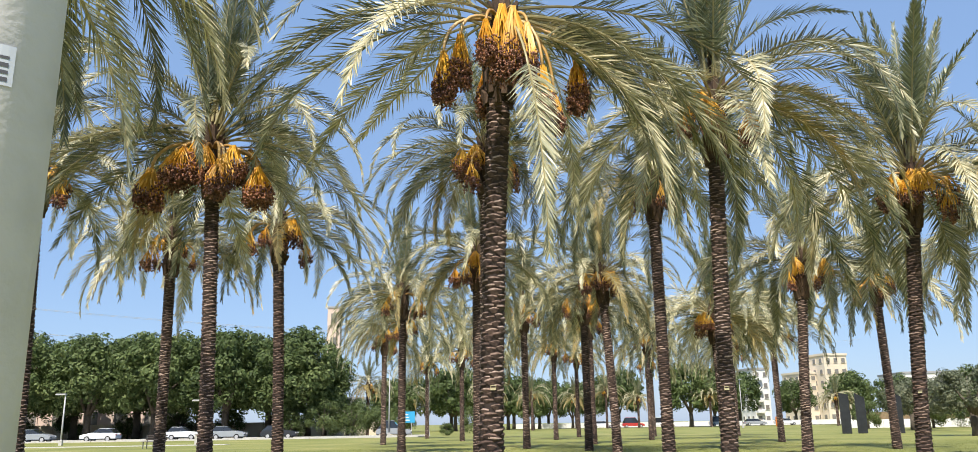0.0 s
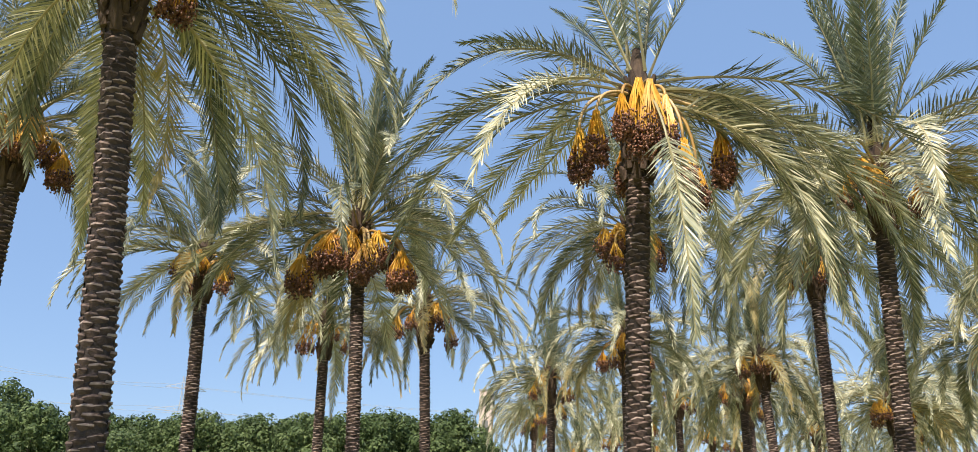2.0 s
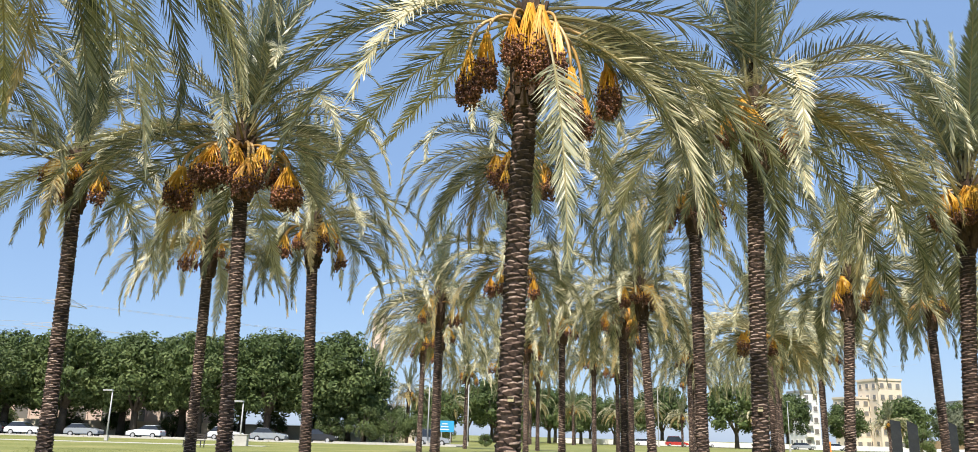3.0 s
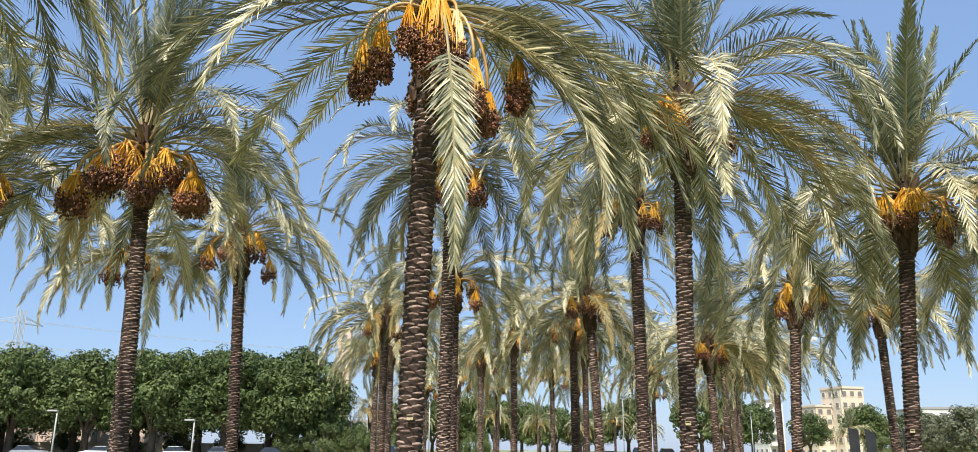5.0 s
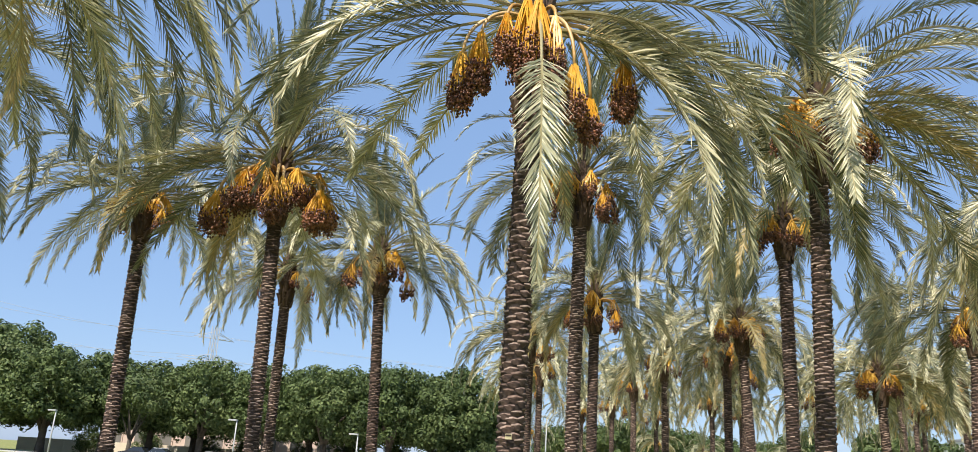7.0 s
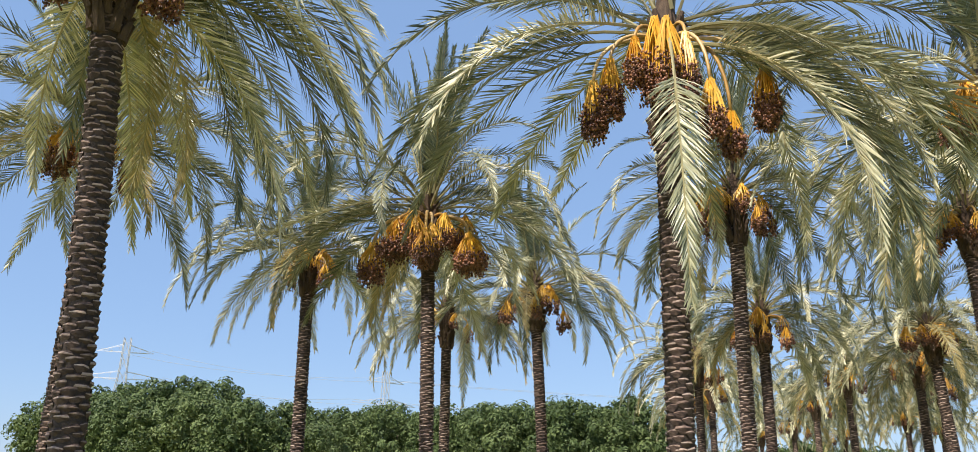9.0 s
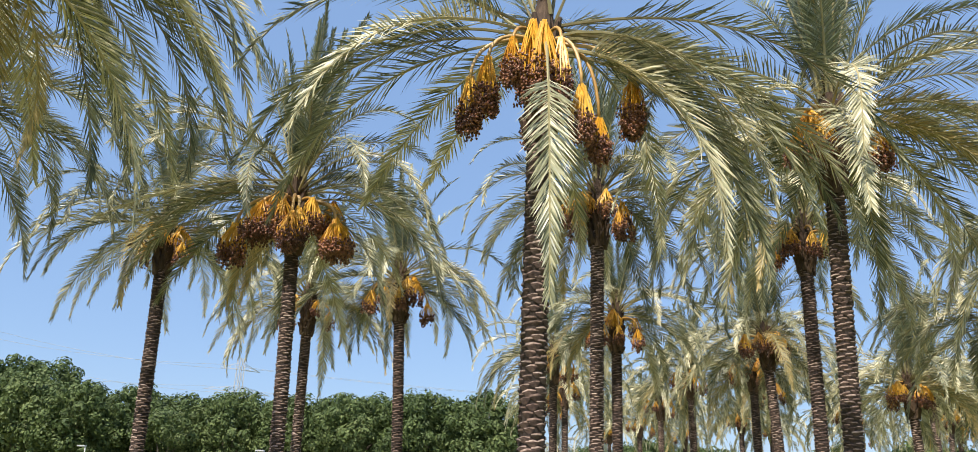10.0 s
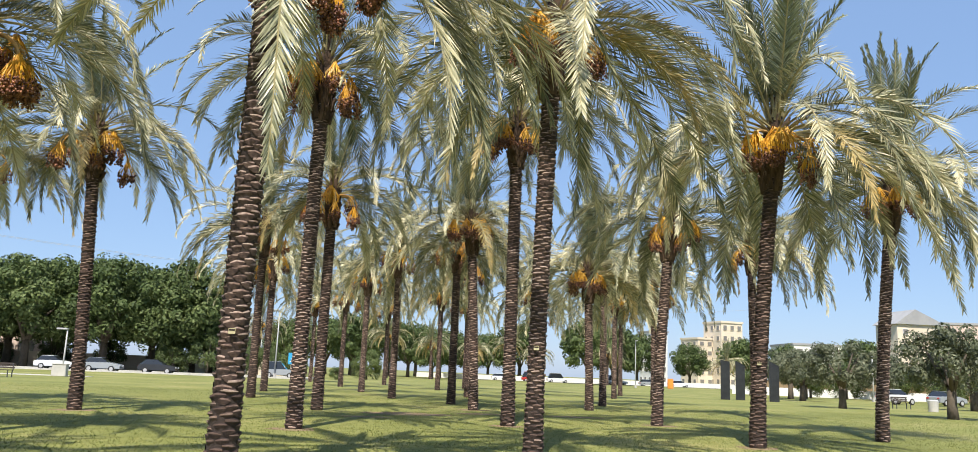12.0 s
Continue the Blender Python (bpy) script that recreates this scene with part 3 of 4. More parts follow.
for k, (x, y, s) in enumerate([(35, 56, 0.92), (33.2, 42.3, 1.0), (50, 62, 1.0), (44, 78, 1.0), (58, 72, 1.1), (47, 86, 1.05)]):
    c, t = OLV[k % 2]
    tree("olive_tree", c, t, x, y, 3.1, s, k * 77, "grey-green olive tree with a forked trunk on the lawn", "olive trees")
for k, (x, y, s) in enumerate([(-100, 106, 1.3), (-92, 107, 1.36), (-108, 105, 1.28)]):
    c, t = FIC[k % 3]
    tree("ficus_tree", c, t, x, y, 7.9, s, k * 40, "tall dense dark green ficus tree by the street", "ficus trees along the street")
tree("ficus_tree", *FIC[1], -20.5, 108, 7.4, 0.78, 200, "smaller dense ficus tree at the row's end", "ficus trees along the street")


# ---- street, walls, far things ----
PAINT_WHITE = material("white_paint", [(0.62, 0.62, 0.60), (0.74, 0.74, 0.72), (0.82, 0.82, 0.80)], 2, 0.5)
CAR_WHITE = material("white_car_paint", [(0.70, 0.71, 0.72), (0.76, 0.77, 0.78)], 1, 0.25)
CAR_SILVER = material("silver_car_paint", [(0.34, 0.36, 0.39), (0.42, 0.44, 0.47)], 1, 0.25, metal=0.3)
CAR_DARK = material("dark_car_paint", [(0.02, 0.022, 0.03), (0.04, 0.042, 0.05)], 1, 0.25)
CAR_RED = material("red_car_paint", [(0.40, 0.03, 0.025), (0.50, 0.05, 0.04)], 1, 0.3)
GLASS = material("tinted_glass", [(0.015, 0.018, 0.022), (0.03, 0.034, 0.04)], 1, 0.06, spec=0.8)
RUBBER = material("tyre_rubber", [(0.015, 0.015, 0.015), (0.03, 0.03, 0.03)], 20, 0.85)
STEEL = material("galvanised_steel", [(0.40, 0.40, 0.405), (0.44, 0.44, 0.445), (0.48, 0.48, 0.485)], 14, 0.5)
POLE_ZINC = material("weathered_zinc", [(0.46, 0.445, 0.455), (0.60, 0.58, 0.595), (0.68, 0.655, 0.67)], 9, 0.55, 0.12, 60)
DARK_STONE = material("black_granite", [(0.012, 0.013, 0.016), (0.022, 0.024, 0.028), (0.04, 0.042, 0.046)], 14, 0.35, 0.1, 60)
CREAM = material("cream_render", [(0.56, 0.48, 0.37), (0.66, 0.57, 0.45), (0.72, 0.64, 0.52)], 0.6, 0.9, 0.2, 8)
PINK = material("pale_pink_render", [(0.55, 0.42, 0.36), (0.63, 0.50, 0.43)], 0.6, 0.9, 0.2, 8)
WHITE_WALL = material("white_render", [(0.62, 0.61, 0.58), (0.72, 0.71, 0.68), (0.78, 0.77, 0.74)], 0.4, 0.9, 0.2, 8)
GREY_ROOF = material("grey_roofing", [(0.26, 0.26, 0.27), (0.36, 0.36, 0.36)], 0.8, 0.8)
BLUE = material("blue_sign_face", [(0.03, 0.30, 0.55), (0.05, 0.38, 0.66)], 1, 0.4)
BENCH = material("dark_bench_wood", [(0.04, 0.03, 0.025), (0.08, 0.06, 0.05)], 12, 0.7, 0.3, 40)
ORANGE = material("orange_plastic", [(0.75, 0.22, 0.03), (0.85, 0.30, 0.05)], 2, 0.5)
LABEL = material("grey_white_label", [(0.42, 0.45, 0.49), (0.50, 0.53, 0.57)], 20, 0.5)
# panes paler than glass: the haze of distance is put into their colour
WINDOW = material("haze_painted_pane", [(0.16, 0.15, 0.14), (0.24, 0.225, 0.205)], 0.3, 0.2)
INK = material("dark_print", [(0.05, 0.05, 0.06), (0.09, 0.09, 0.10)], 20, 0.6)
SKIRT = material("dry_palm_skirt", [(0.22, 0.13, 0.06), (0.34, 0.22, 0.11), (0.45, 0.31, 0.17)], 3, 0.9, 0.5, 20, per_island=0.3)


def slab(name, x0, x1, y0, y1, z, thick, mat, label, category):
    ob = part(name, boxed(x1 - x0, y1 - y0, thick, (x0 + x1) / 2, (y0 + y1) / 2, z - thick), mat)
    return tagged(ob, label, category, kind="structure")


slab("road", -190, -5, 93.5, 101.5, 0.02, 0.3, ASPHALT, "grey asphalt street beyond the lawn", "road")
for k in range(60):
    kerb = part("kerb", boxed(2.96, 0.3, 0.3, 0, 0, -0.14), CONCRETE, None, bevel=0.02) if k == 0 else new("kerb", kerb_mesh)
    kerb_mesh = kerb.data
    kerb.location = (-100 + 3.0 * k - 0 if k < 32 else -196 + 3.0 * (k - 32), 93.2, 0)
    tagged(kerb, "pale concrete kerb stone along the lawn", "kerb", kind="structure")
slab("pavement", -190, -5, 101.8, 105.5, 0.12, 0.4, CONCRETE, "pale pavement beneath the ficus trees", "pavement")
slab("far_road", 20, 220, 186, 196, 0.02, 0.3, ASPHALT, "distant grey street", "road")


def car(x, y, rz, paint, label, tall=1.46, long=4.0):
    c = thing("parked_car", x, y, 0.02, rz)
    tagged(c, label, "car", "cars parked along the street")
    hl, w = long / 2, 0.86
    prof = [(-hl, 0.30), (-hl, 0.80), (-hl + 0.25, 0.95), (hl - 1.2, 0.98), (hl - 0.15, 0.78), (hl, 0.60), (hl, 0.30)]
    bm = bmesh.new()
    for sgn in (-1, 1):
        vs = [bm.verts.new((px, sgn * w, pz)) for px, pz in prof]
        if sgn == -1:
            a = vs
            bm.faces.new(vs)
        else:
            bm.faces.new(vs[::-1])
            for i in range(len(vs)):
                j = (i + 1) % len(vs)
                bm.faces.new((a[j], a[i], vs[i], vs[j]))
    bmesh.ops.recalc_face_normals(bm, faces=bm.faces[:])
    body = part("body", bm, paint, c, bevel=0.05)
    bm = bmesh.new()
    low = [bm.verts.new(p) for p in ((-hl + 0.2, -0.8, 0.94), (hl - 1.25, -0.8, 0.96), (hl - 1.25, 0.8, 0.96), (-hl + 0.2, 0.8, 0.94))]
    top = [bm.verts.new(p) for p in ((-hl + 0.75, -0.62, tall - 0.04), (hl - 2.05, -0.62, tall - 0.03), (hl - 2.05, 0.62, tall - 0.03), (-hl + 0.75, 0.62, tall - 0.04))]
    for i in range(4):
        bm.faces.new((low[i], low[(i + 1) % 4], top[(i + 1) % 4], top[i]))
    bm.faces.new(top)
    part("window_band", bm, GLASS, c, "dark tinted windows")
    roof = part("roof", boxed(long - 2.7, 1.28, 0.06, -0.65, 0, tall - 0.06), paint, c, bevel=0.02)
    for px in (-hl + 0.85, hl - 0.85):
        for py in (-0.8, 0.8):
            bm = bmesh.new()
            bmesh.ops.create_cone(bm, cap_ends=True, segments=16, radius1=0.32, radius2=0.32, depth=0.2, matrix=Matrix.Translation((px, py, 0.31)) @ Matrix.Rotation(math.pi / 2, 4, "X"))
            wheel = part("wheel", bm, RUBBER, c)
            bm = bmesh.new()
            bmesh.ops.create_cone(bm, cap_ends=True, segments=12, radius1=0.2, radius2=0.2, depth=0.215, matrix=Matrix.Translation((px, py, 0.31)) @ Matrix.Rotation(math.pi / 2, 4, "X"))
            part("rim", bm, STEEL, wheel)
    for py in (-0.62, 0.62):
        part("headlight", boxed(0.05, 0.3, 0.12, hl - 0.01, py, 0.62), PAINT_WHITE, c)
        part("tail_light", boxed(0.05, 0.25, 0.16, -hl + 0.01, py, 0.66), CAR_RED, c)
    return c


for x, y, rz, paint, label, tall in [(-41.5, 95.5, 180, CAR_WHITE, "white saloon car parked at the kerb", 1.45), (-27.2, 95.6, 0, CAR_SILVER, "silver hatchback parked under the ficus trees", 1.5),
                                     (-21.5, 96, 0, CAR_DARK, "dark car parked under the ficus trees", 1.5), (-49, 96, 0, CAR_SILVER, "silver car parked at the kerb", 1.45),
                                     (-33.5, 99.5, 0, CAR_WHITE, "white car parked on the far street side", 1.5), (-56, 96, 0, CAR_WHITE, "white car parked at the kerb", 1.5),
                                     (-8.5, 97, 0, CAR_SILVER, "silver van parked at the street's end", 1.85), (-62, 99, 180, CAR_DARK, "dark car on the far street side", 1.5)]:
    car(x, y, rz, paint, label, tall)
for k, (x, paint, label, tall) in enumerate([(31, CAR_WHITE, "white car on the distant street", 1.5), (38, CAR_RED, "red van on the distant street", 2.2), (44, CAR_WHITE, "white van on the distant street", 2.1),
                                             (58, CAR_WHITE, "white van on the distant street", 2.2), (66, CAR_SILVER, "silver car on the distant street", 1.5), (73, CAR_WHITE, "white car on the distant street", 1.5)]):
    car(x, 188, 0, paint, label, tall, 5.0)
car(54, 78, 15, CAR_WHITE, "white car behind the olive trees", 1.5)
car(61, 80, 15, CAR_SILVER, "silver car behind the olive trees", 1.5)


def low_wall(x0, y0, x1, y1, h, mat, label):
    n = max(2, int(math.hypot(x1 - x0, y1 - y0) / 4))
    wall = thing("boundary_wall", x0, y0)
    tagged(wall, label, "wall", kind="structure")
    a = math.atan2(y1 - y0, x1 - x0)
    for k in range(n):
        d = math.hypot(x1 - x0, y1 - y0) / n
        s = (k + 0.5) * d
        part("wall_panel", boxed(d - 0.04, 0.25, h, math.cos(a) * s, math.sin(a) * s, 0, rz=a), mat, wall)


low_wall(12, 199, 150, 199, 1.1, WHITE_WALL, "long white wall beyond the distant street")
low_wall(52, 112, 78, 104, 1.1, WHITE_WALL, "low white wall behind the olive trees")
low_wall(62, 130, 104, 120, 2.2, EARTH, "brown wall behind the olive trees")
low_wall(-95, 118, -8, 118, 2.0, CREAM, "pale wall behind the ficus trees")


def building(name, x, y, w, d, h, floors, bays, mat, label, rz=0.0, balcony=False, roof=0.6):
    b = thing(name, x, y, 0, rz)
    tagged(b, label, "building", "buildings beyond the park")
    part("wall", boxed(w, d, h), mat, b)
    part("roof", boxed(w + 0.5, d + 0.5, roof, 0, 0, h), GREY_ROOF if name != "apartment_tower" else mat, b)
    fh, bw = h / floors, w / bays
    for f in range(floors):
        for k in range(bays):
            px, pz = -w / 2 + (k + 0.5) * bw, f * fh + fh * 0.3
            win = part("window", boxed(bw * 0.56, 0.16, fh * 0.52, px, -d / 2 - 0.05, pz), mat, b)
            part("pane", boxed(bw * 0.46, 0.06, fh * 0.42, px, -d / 2 - 0.15, pz + fh * 0.05), WINDOW, win)
            if balcony and k % 2 == 0:
                part("balcony", boxed(bw * 0.9, 1.2, fh * 0.32, px, -d / 2 - 0.62, f * fh + 0.1), mat, b, bevel=0.05)
    for f in range(floors):
        for k in range(3):
            win = part("window", boxed(0.16, d * 0.16, fh * 0.5, -w / 2 - 0.05, -d / 3 + k * d / 3, f * fh + fh * 0.3), mat, b)
            part("pane", boxed(0.06, d * 0.12, fh * 0.4, -w / 2 - 0.15, -d / 3 + k * d / 3, f * fh + fh * 0.35), WINDOW, win)
    return b


building("apartment_tower", 106, 238, 7.5, 9, 19.0, 6, 3, CREAM, "cream apartment tower with small windows", 12)
building("apartment_tower", 99, 241, 5.5, 9, 14.0, 5, 2, CREAM, "lower cream wing beside the apartment tower", 12)
building("apartment_block", 80, 226, 4.6, 8, 14.5, 5, 2, WHITE_WALL, "pale apartment block with balconies", 8, True)
building("office_building", 150, 240, 46, 18, 13.5, 3, 12, WHITE_WALL, "long low pale building with a flat roof", -6)
building("office_building", 178, 215, 34, 16, 20, 4, 8, PINK, "broad pinkish building behind the olive trees", -14)
building("low_building", -25.5, 178, 8, 8, 6.6, 2, 4, WHITE_WALL, "low white building beyond the street", 4)
building("low_building", -64, 128, 40, 9, 5, 1, 9, PINK, "low pale building behind the ficus trees")
building("slender_tower", -46, 290, 4.4, 4.4, 42, 5, 1, PINK, "slender pale pink tower far beyond the park")


def lamp(name, x, y, h, label, arm=0.9, rz=0.0):
    l = thing(name, x, y, 0, rz)
    tagged(l, label, "street lamp", "street lamps")
    V, F = [], []
    tube(V, F, [(0, 0, -0.1), (0, 0, h * 0.5), (0, 0, h)], [0.085, 0.07, 0.055], 8)
    child("pole", mesh_of("pole", V, F, STEEL, smooth=True), l)
    part("base_box", boxed(0.3, 0.3, 0.5), CONCRETE, l, bevel=0.02)
    part("lamp_head", boxed(arm, 0.34, 0.14, -arm * 0.45, 0, h), STEEL, l, "flat grey lamp head", bevel=0.03)
    return l


for x, y, h, rz in [(-24.0, 75, 3.7, 0), (-36.2, 75, 4.4, 0), (-55, 74, 4.4, 0), (-9, 96, 7.5, 0), (-4.6, 100, 7.5, 180), (29, 160, 11, 180), (58, 88, 5, 0), (47, 140, 8, 90), (-73, 80, 4.4, 0)]:
    lamp("street_lamp", x, y, h, "slim grey street lamp with a flat head", 0.9, rz)

# pole beside the way in, with a sticker
pole = thing("steel_pole", -1.02, 0.165)
tagged(pole, "smooth grey steel lamp pole with a sticker", "pole")
V, F = [], []
tube(V, F, [(0, 0, -0.1), (0, 0, 3), (0, 0, 7)], [0.084, 0.08, 0.072], 32)
child("shaft", mesh_of("shaft", V, F, POLE_ZINC, smooth=True), pole)
V, F = [], []
for i in range(7):
    a = radians(-80 + 6 * i)
    for z in (1.783, 1.842):
        V.append((math.cos(a) * 0.0835, math.sin(a) * 0.0835, z))
for i in range(6):
    F.append((2 * i, 2 * i + 2, 2 * i + 3, 2 * i + 1))
sticker = child("sticker", mesh_of("sticker", V, F, LABEL), pole, None, "pale sticker with dark printed bars")
for z, h in ((1.789, 0.006), (1.800, 0.005), (1.810, 0.006), (1.822, 0.004)):
    V, F = [], []
    for i in range(5):
        a = radians(-77 + 7 * i)
        for zz in (z, z + h):
            V.append((math.cos(a) * 0.0842, math.sin(a) * 0.0842, zz))
    for i in range(4):
        F.append((2 * i, 2 * i + 2, 2 * i + 3, 2 * i + 1))
    child("print_bar", mesh_of("print_bar", V, F, INK), sticker)
part("base_plate", boxed(0.34, 0.34, 0.03), STEEL, pole, bevel=0.005)

# sign board
sign = thing("sign_board", -7.4, 103, 0, 4)
tagged(sign, "blue road sign with pale bars on two posts", "sign")
for px in (-0.55, 0.55):
    V, F = [], []
    tube(V, F, [(px, 0.05, 0), (px, 0.05, 2.9)], [0.05, 0.05], 8)
    child("post", mesh_of("post", V, F, STEEL, smooth=True), sign)
part("panel", boxed(1.9, 0.06, 1.35, 0, 0, 1.6), BLUE, sign, bevel=0.01)
for k in range(3):
    part("text_bar", boxed(1.1 - 0.2 * k, 0.02, 0.12, -0.2, -0.045, 1.85 + 0.33 * k), PAINT_WHITE, sign)

# three dark standing slabs
for k, (x, y, rz) in enumerate([(33.1, 71.4, -24), (34.6, 71.6, -24), (36.7, 69.4, -20)]):
    bm = bmesh.new()
    vs = box(bm, 0.8, 0.45, 3.5)
    for v in vs:
        if v.co.z > 3 and v.co.x > 0:
            v.co.z += -0.45 if k else -0.15
    ob = part("stone_slab", bm, DARK_STONE, None, bevel=0.02)
    ob.matrix_basis = pose(x, y, 0, 0, 0, rz)
    tagged(ob, "tall black granite slab with a slanted top on the lawn", "monument", "black slabs on the lawn")


def bench(x, y, rz):
    b = thing("park_bench", x, y, 0, rz)
    tagged(b, "dark park bench with slatted seat on the lawn", "bench", "park benches")
    for k in range(4):
        part("seat_slat", boxed(1.8, 0.09, 0.04, 0, -0.2 + 0.115 * k, 0.44), BENCH, b, bevel=0.008)
    for k in range(3):
        part("back_slat", boxed(1.8, 0.03, 0.10, 0, 0.24 + 0.02 * k, 0.56 + 0.13 * k), BENCH, b, bevel=0.008)
    for px in (-0.75, 0.75):
        for py in (-0.18, 0.2):
            part("leg", boxed(0.05, 0.05, 0.44, px, py, 0), INK, b)
        part("back_post", boxed(0.05, 0.04, 0.5, px, 0.25, 0.42), INK, b)


bench(43.3, 61.5, 15)
bench(-22.0, 58.5, -20)
litter = thing("litter_bin", 42.0, 56.0)
tagged(litter, "round grey concrete litter bin on the lawn", "bin")
for nm, r0, r1, z0, dz, mat in (("drum", 0.32, 0.36, 0, 0.75, CONCRETE), ("lid", 0.37, 0.30, 0.75, 0.1, STEEL)):
    bm = bmesh.new()
    bmesh.ops.create_cone(bm, cap_ends=True, segments=20, radius1=r0, radius2=r1, depth=dz, matrix=Matrix.Translation((0, 0, z0 + dz / 2)))
    part(nm, bm, mat, litter)
cab = thing("utility_cabinet", -21.0, 66.0)
tagged(cab, "pale concrete utility cabinet at the lawn's edge", "cabinet")
part("body", boxed(1.0, 0.6, 0.85), CONCRETE, cab, bevel=0.03)
part("lid", boxed(1.08, 0.68, 0.08, 0, 0, 0.85), CONCRETE, cab, bevel=0.02)
slab("path", -60, -19.5, 66.8, 68.8, 0.025, 0.2, CONCRETE, "pale concrete path across the lawn", "path")
cone = thing("traffic_barrier", 57, 150)
tagged(cone, "orange plastic traffic barrier", "barrier")
part("barrier_body", boxed(1.0, 0.5, 1.8), ORANGE, cone, bevel=0.05)


# ---- power lines ----
def pylon(x, y, h, rz, span):
    p = thing("power_pylon", x, y, 0, rz)
    tagged(p, "grey lattice power pylon far beyond the trees", "pylon", "power pylons")
    V, F = [], []
    w0, w1 = h * 0.085, h * 0.022
    lv = [h * i / 9 for i in range(10)]
    wid = [w0 + (w1 - w0) * min(1, z / (h * 0.8)) for z in lv]
    for sx in (-1, 1):
        for sy in (-1, 1):
            tube(V, F, [(sx * w, sy * w, z) for w, z in zip(wid, lv)], [0.16] * 10, 4)
    for i in range(9):
        for sy in (-1, 1):
            tube(V, F, [(-wid[i], sy * wid[i], lv[i]), (wid[i + 1], sy * wid[i + 1], lv[i + 1])], [0.09, 0.09], 3)
            tube(V, F, [(wid[i], sy * wid[i], lv[i]), (-wid[i + 1], sy * wid[i + 1], lv[i + 1])], [0.09, 0.09], 3)
        for sx in (-1, 1):
            tube(V, F, [(sx * wid[i], -wid[i], lv[i]), (sx * wid[i + 1], wid[i + 1], lv[i + 1])], [0.09, 0.09], 3)
    child("lattice_mast", mesh_of("lattice_mast", V, F, STEEL), p)
    for z, s in ((h * 0.72, 1.0), (h * 0.9, 0.6)):
        for sx in (-1, 1):
            V, F = [], []
            tip = (sx * span * s, 0, z)
            for o, sy in ((0.0, -1), (0.0, 1), (h * 0.05, -1), (h * 0.05, 1)):
                tube(V, F, [(sx * w1, sy * w1, z + o), tip], [0.12, 0.08], 3)
            for q in (0.25, 0.5, 0.75):
                tube(V, F, [(sx * span * s * q, -w1 * (1 - q), z), (sx * span * s * q, w1 * (1 - q), z + h * 0.05 * (1 - q))], [0.08, 0.08], 3)
            child("cross_arm", mesh_of("cross_arm", V, F, STEEL), p)


pylon(-272, 262, 62, 38, 19)
pylon(-168, 302, 50, 60, 15)
for k, (z0, z1, o) in enumerate([(46, 37, -16), (46, 37, 16), (57, 46, -10), (57, 46, 10)]):
    V, F = [], []
    a, b = Vector((-272 + o * 0.8, 262 + o * 0.6, z0)), Vector((-168 + o * 0.5, 302 + o * 0.86, z1))
    c = Vector((240 + o, 520, z1 + 14))
    pts = [a.lerp(b, i / 12) - Vector((0, 0, 14 * (i / 12) * (1 - i / 12))) for i in range(13)] + [b.lerp(c, i / 24) - Vector((0, 0, 40 * (i / 24) * (1 - i / 24))) for i in range(1, 25)]
    tube(V, F, pts, [0.055] * len(pts), 4)
    tagged(new("power_cable", mesh_of("power_cable", V, F, STEEL)), "thin grey power cable strung between pylons", "cable", "power cables")

# ---- distant greenery ----
for k, (x, y, h) in enumerate([(22, 165, 6.2), (29, 170, 7.5), (-14, 118, 7.0), (36, 172, 6.0), (-10, 150, 6.5), (4, 140, 7.2), (12, 150, 6.5), (68, 150, 5.2), (50, 168, 6.4), (90, 190, 8.5), (-19, 112, 8.5)]):
    date_palm(70 + k, x, y, x, y, h, 0.27, FAR, up=14, arch=8, skirt=22, old=10, bunches=2, tufts=1, size=0.95, label="bushy distant palm with a dry brown skirt")
for k, (x, y, s) in enumerate([(47, 172, 0.95), (55, 178, 0.9), (38, 205, 1.0), (12, 205, 0.9), (-2, 160, 0.85), (5, 190, 0.9), (-12, 135, 0.6), (20, 200, 0.8), (-8, 172, 0.8), (-3, 178, 0.85), (9, 176, 0.8), (16, 180, 0.75), (24, 186, 0.7), (30, 205, 0.8), (62, 205, 0.9), (70, 210, 0.95), (86, 214, 0.8), (-14, 160, 0.7), (13, 160, 0.6), (78, 165, 0.75), (90, 170, 0.7), (102, 160, 0.8), (115, 150, 0.8), (128, 160, 0.8)]):
    c, t = FIC_FAR[k % 2]
    tree("park_tree", c, t, x, y, 8.4, s, k * 61, "distant dark green leafy tree", "trees beyond the park")
for k, (x, y, s) in enumerate([(64, 96, 1.1), (70, 104, 1.2), (80, 100, 1.2), (52, 92, 0.9), (60, 60, 1.1), (52, 47, 1.0)]):
    c, t = OLV[k % 2]
    tree("olive_tree", c, t, x, y, 3.1, s, 30 + k * 77, "grey-green olive tree with a forked trunk on the lawn", "olive trees")
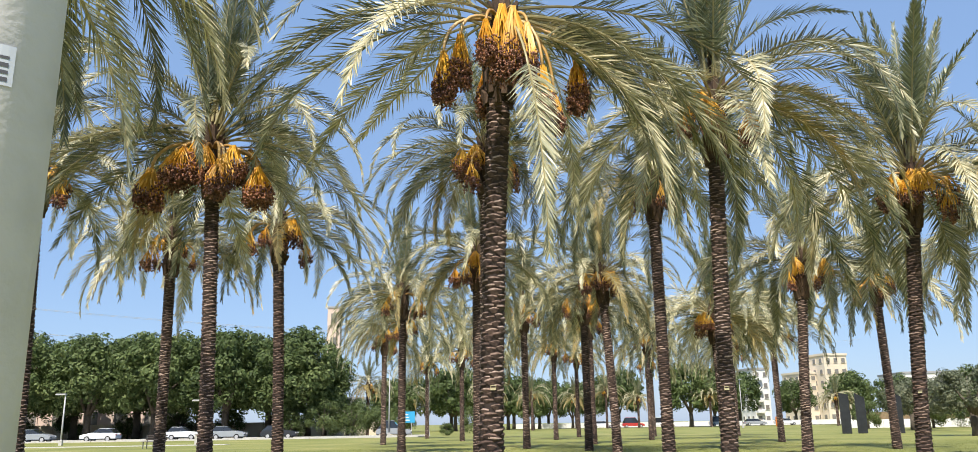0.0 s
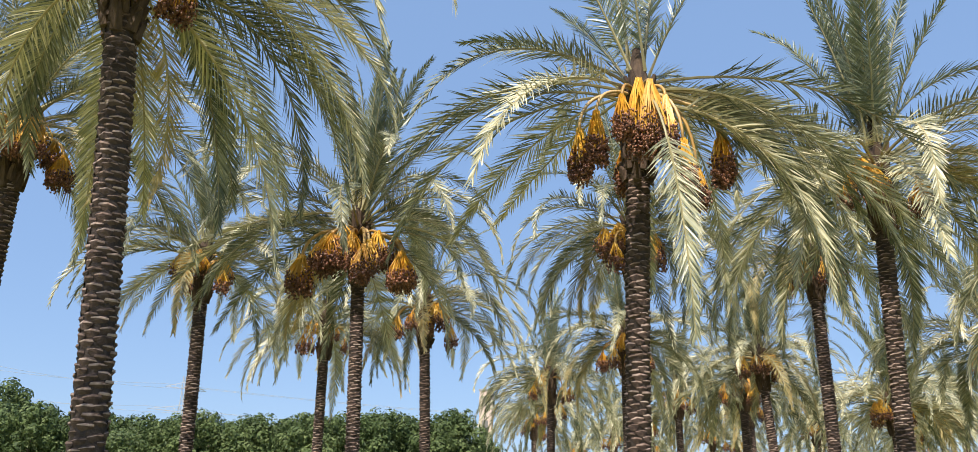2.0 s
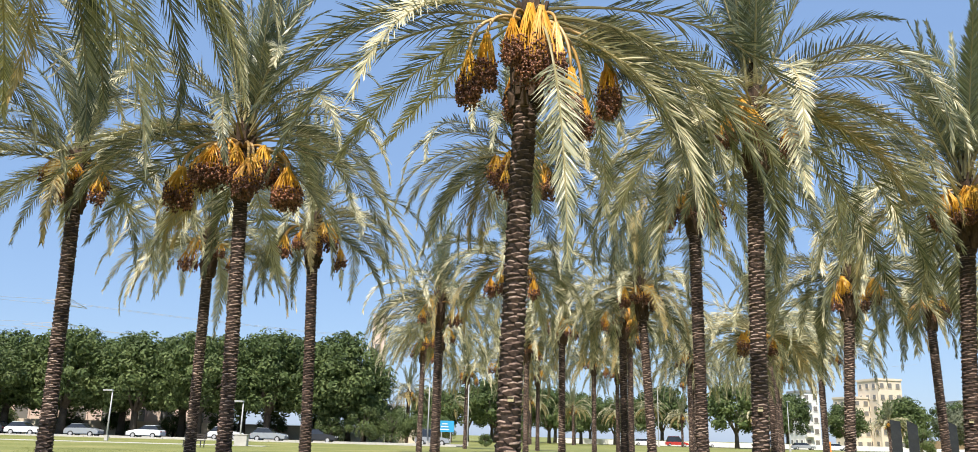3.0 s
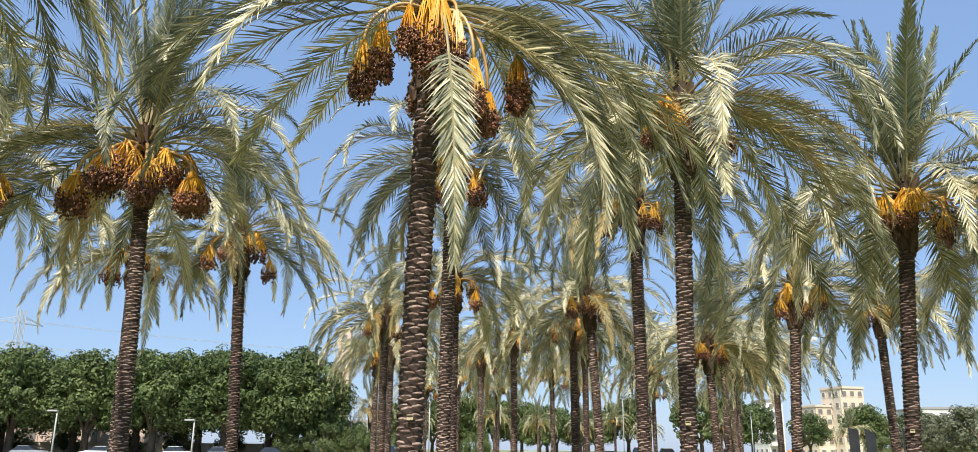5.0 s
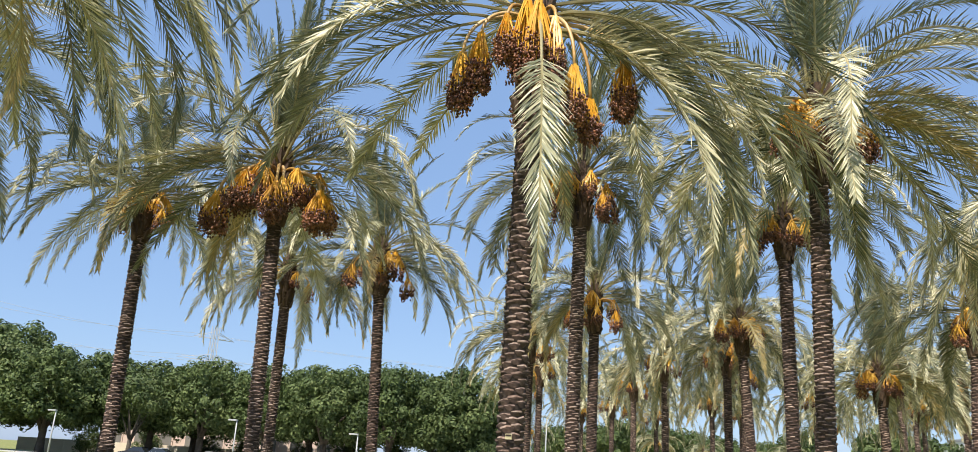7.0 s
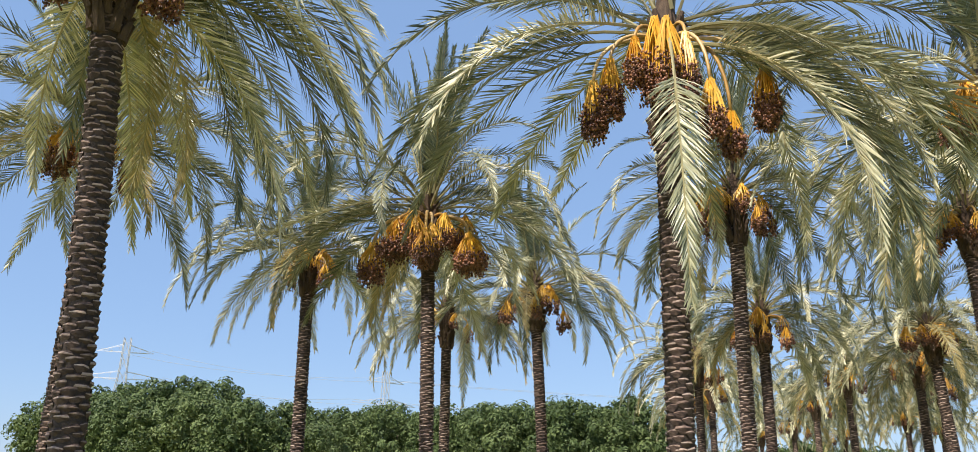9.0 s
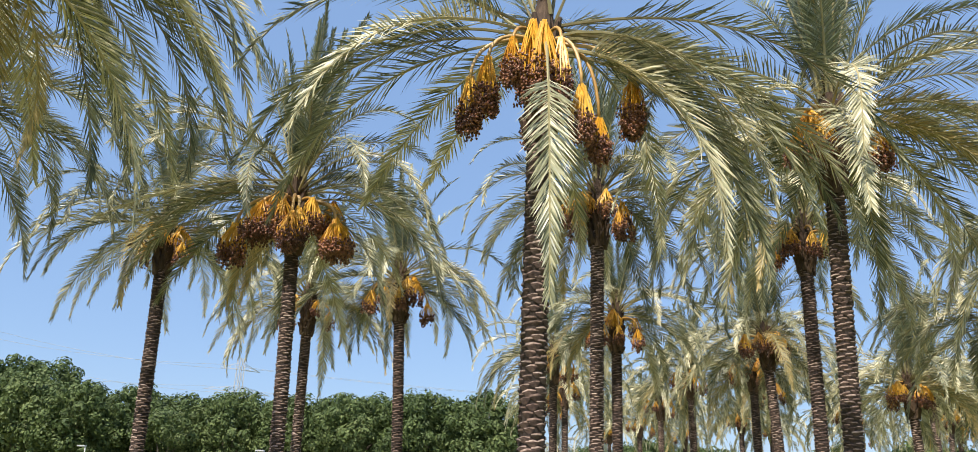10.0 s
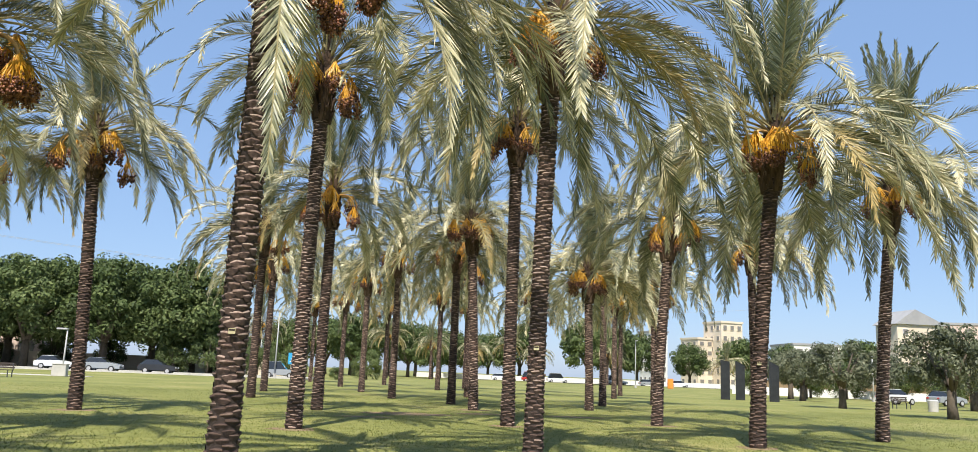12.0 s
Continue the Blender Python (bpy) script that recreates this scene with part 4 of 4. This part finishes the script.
for k, (x, y, s) in enumerate([(-40, 117, 0.5), (-47, 117, 0.45), (-55, 117, 0.5), (-62, 117, 0.45), (-33, 117, 0.5), (-26, 117, 0.5), (-72, 117, 0.5), (-82, 117, 0.5), (-18, 104.5, 0.6), (-14.5, 106, 0.55), (-11.5, 108, 0.5), (-22, 105, 0.5), (-16, 112, 0.7), (-9, 116, 0.5), (-2.5, 102, 0.22), (1, 112, 0.5), (56, 98, 0.5), (62, 100, 0.6), (69, 98, 0.55), (75, 96, 0.6), (82, 95, 0.65), (89, 92, 0.6), (50, 102, 0.45), (67, 88, 0.5), (74, 84, 0.55), (80, 80, 0.6)]):
    c, t = SHR[k % 2]
    tree("hedge_shrub", c, t, x, y, 3.6 if s > 0.3 else 3.0, s, k * 50, "low green shrub at the street's edge", "shrubs")


# round dry shrub beside the olive trees
dry = thing("dry_shrub", 78.5, 133.4)
tagged(dry, "round dry brown shrub on the lawn", "shrub")
child("crown", crown_mesh(291, 2.61, 3.26, 40, 1800, 0.11, SKIRT, 0.8), dry, pose(0, 0, 3.13))
V, F = [], []
tube(V, F, [(0, 0, -0.05), (0, 0, 1.57), (0, 0, 3.13)], [0.22, 0.18, 0.1], 8)
child("trunk", mesh_of("trunk", V, F, WOOD, smooth=True), dry)

# gabled house beyond the olive trees
gable = thing("gabled_house", 122.8, 174, 0, 0)
tagged(gable, "pale house with a pitched grey roof beyond the olives", "building", "buildings beyond the park")
part("wall", boxed(11.3, 8, 16.1), CREAM, gable)
bm = bmesh.new()
hw, peak = 6.26, -1.38
ends = [[bm.verts.new(p) for p in ((-hw, y, 15.99), (hw, y, 15.99), (peak, y, 19.37))] for y in (-4.5, 4.5)]
bm.faces.new(ends[0])
bm.faces.new(ends[1][::-1])
for i in range(3):
    bm.faces.new((ends[0][(i + 1) % 3], ends[0][i], ends[1][i], ends[1][(i + 1) % 3]))
part("roof", bm, GREY_ROOF, gable, "pitched grey roof")
for px in (-0.6, 0.6):
    win = part("window", boxed(1.3, 0.16, 1.3, px * hw, -4.05, 16.1 - 2.4), WHITE_WALL, gable)
    part("pane", boxed(1.05, 0.06, 1.05, px * hw, -4.15, 16.1 - 2.28), WINDOW, win)


# ---- grass and bare patches ----
def grass_blades(count, x0, x1, y0, y1, seed):
    R = random.Random(seed)
    V, F = [], []
    for _ in range(count):
        y = y0 + (y1 - y0) * R.random() ** 1.5
        x = R.uniform(x0, x1) * (y + 6) / (y1 + 6)
        h, a = R.uniform(0.012, 0.04), R.uniform(0, 3.14)
        c, s = math.cos(a) * 0.012, math.sin(a) * 0.012
        q = len(V)
        V += [(x - c, y - s, -0.005), (x + c, y + s, -0.005), (x + R.uniform(-0.04, 0.04), y + R.uniform(-0.04, 0.04), h)]
        F.append((q, q + 1, q + 2))
    tagged(new("grass", mesh_of("grass", V, F, BLADE)), "short green grass blades of the lawn", "grass", kind="stuff")


grass_blades(150000, -28, 42, 8, 48, 3)


def earth_patch(seed, x, y, rx, ry):
    R = random.Random(seed)
    V, F = [(0, 0, 0.012)], []
    n = 40
    for i in range(n):
        a = 6.2832 * i / n
        r = 1 + 0.35 * noise.noise(Vector((math.cos(a) * 2, math.sin(a) * 2, seed * 3.1)))
        V.append((math.cos(a) * rx * r, math.sin(a) * ry * r, 0.004))
    for i in range(n):
        F.append((0, 1 + i, 1 + (i + 1) % n))
    ob = new("earth_patch", mesh_of("earth_patch", V, F, EARTH))
    ob.location = (x, y, 0)
    tagged(ob, "worn patch of bare brown earth in the lawn", "earth", kind="structure")


for k, (x, y, rx, ry) in enumerate([(3.2, 29.5, 1.6, 0.9), (5.8, 31.0, 0.9, 0.5), (1.8, 27.0, 0.8, 0.4), (0.25, 21.0, 0.55, 0.5), (6.0, 34.0, 0.7, 0.6), (11.3, 27.2, 0.6, 0.5), (9.5, 31, 1.0, 0.4), (5.9, 24.6, 0.5, 0.5), (10.97, 19.5, 0.5, 0.5), (-6.2, 25.7, 0.6, 0.5)]):
    earth_patch(k + 1, x, y, rx, ry)
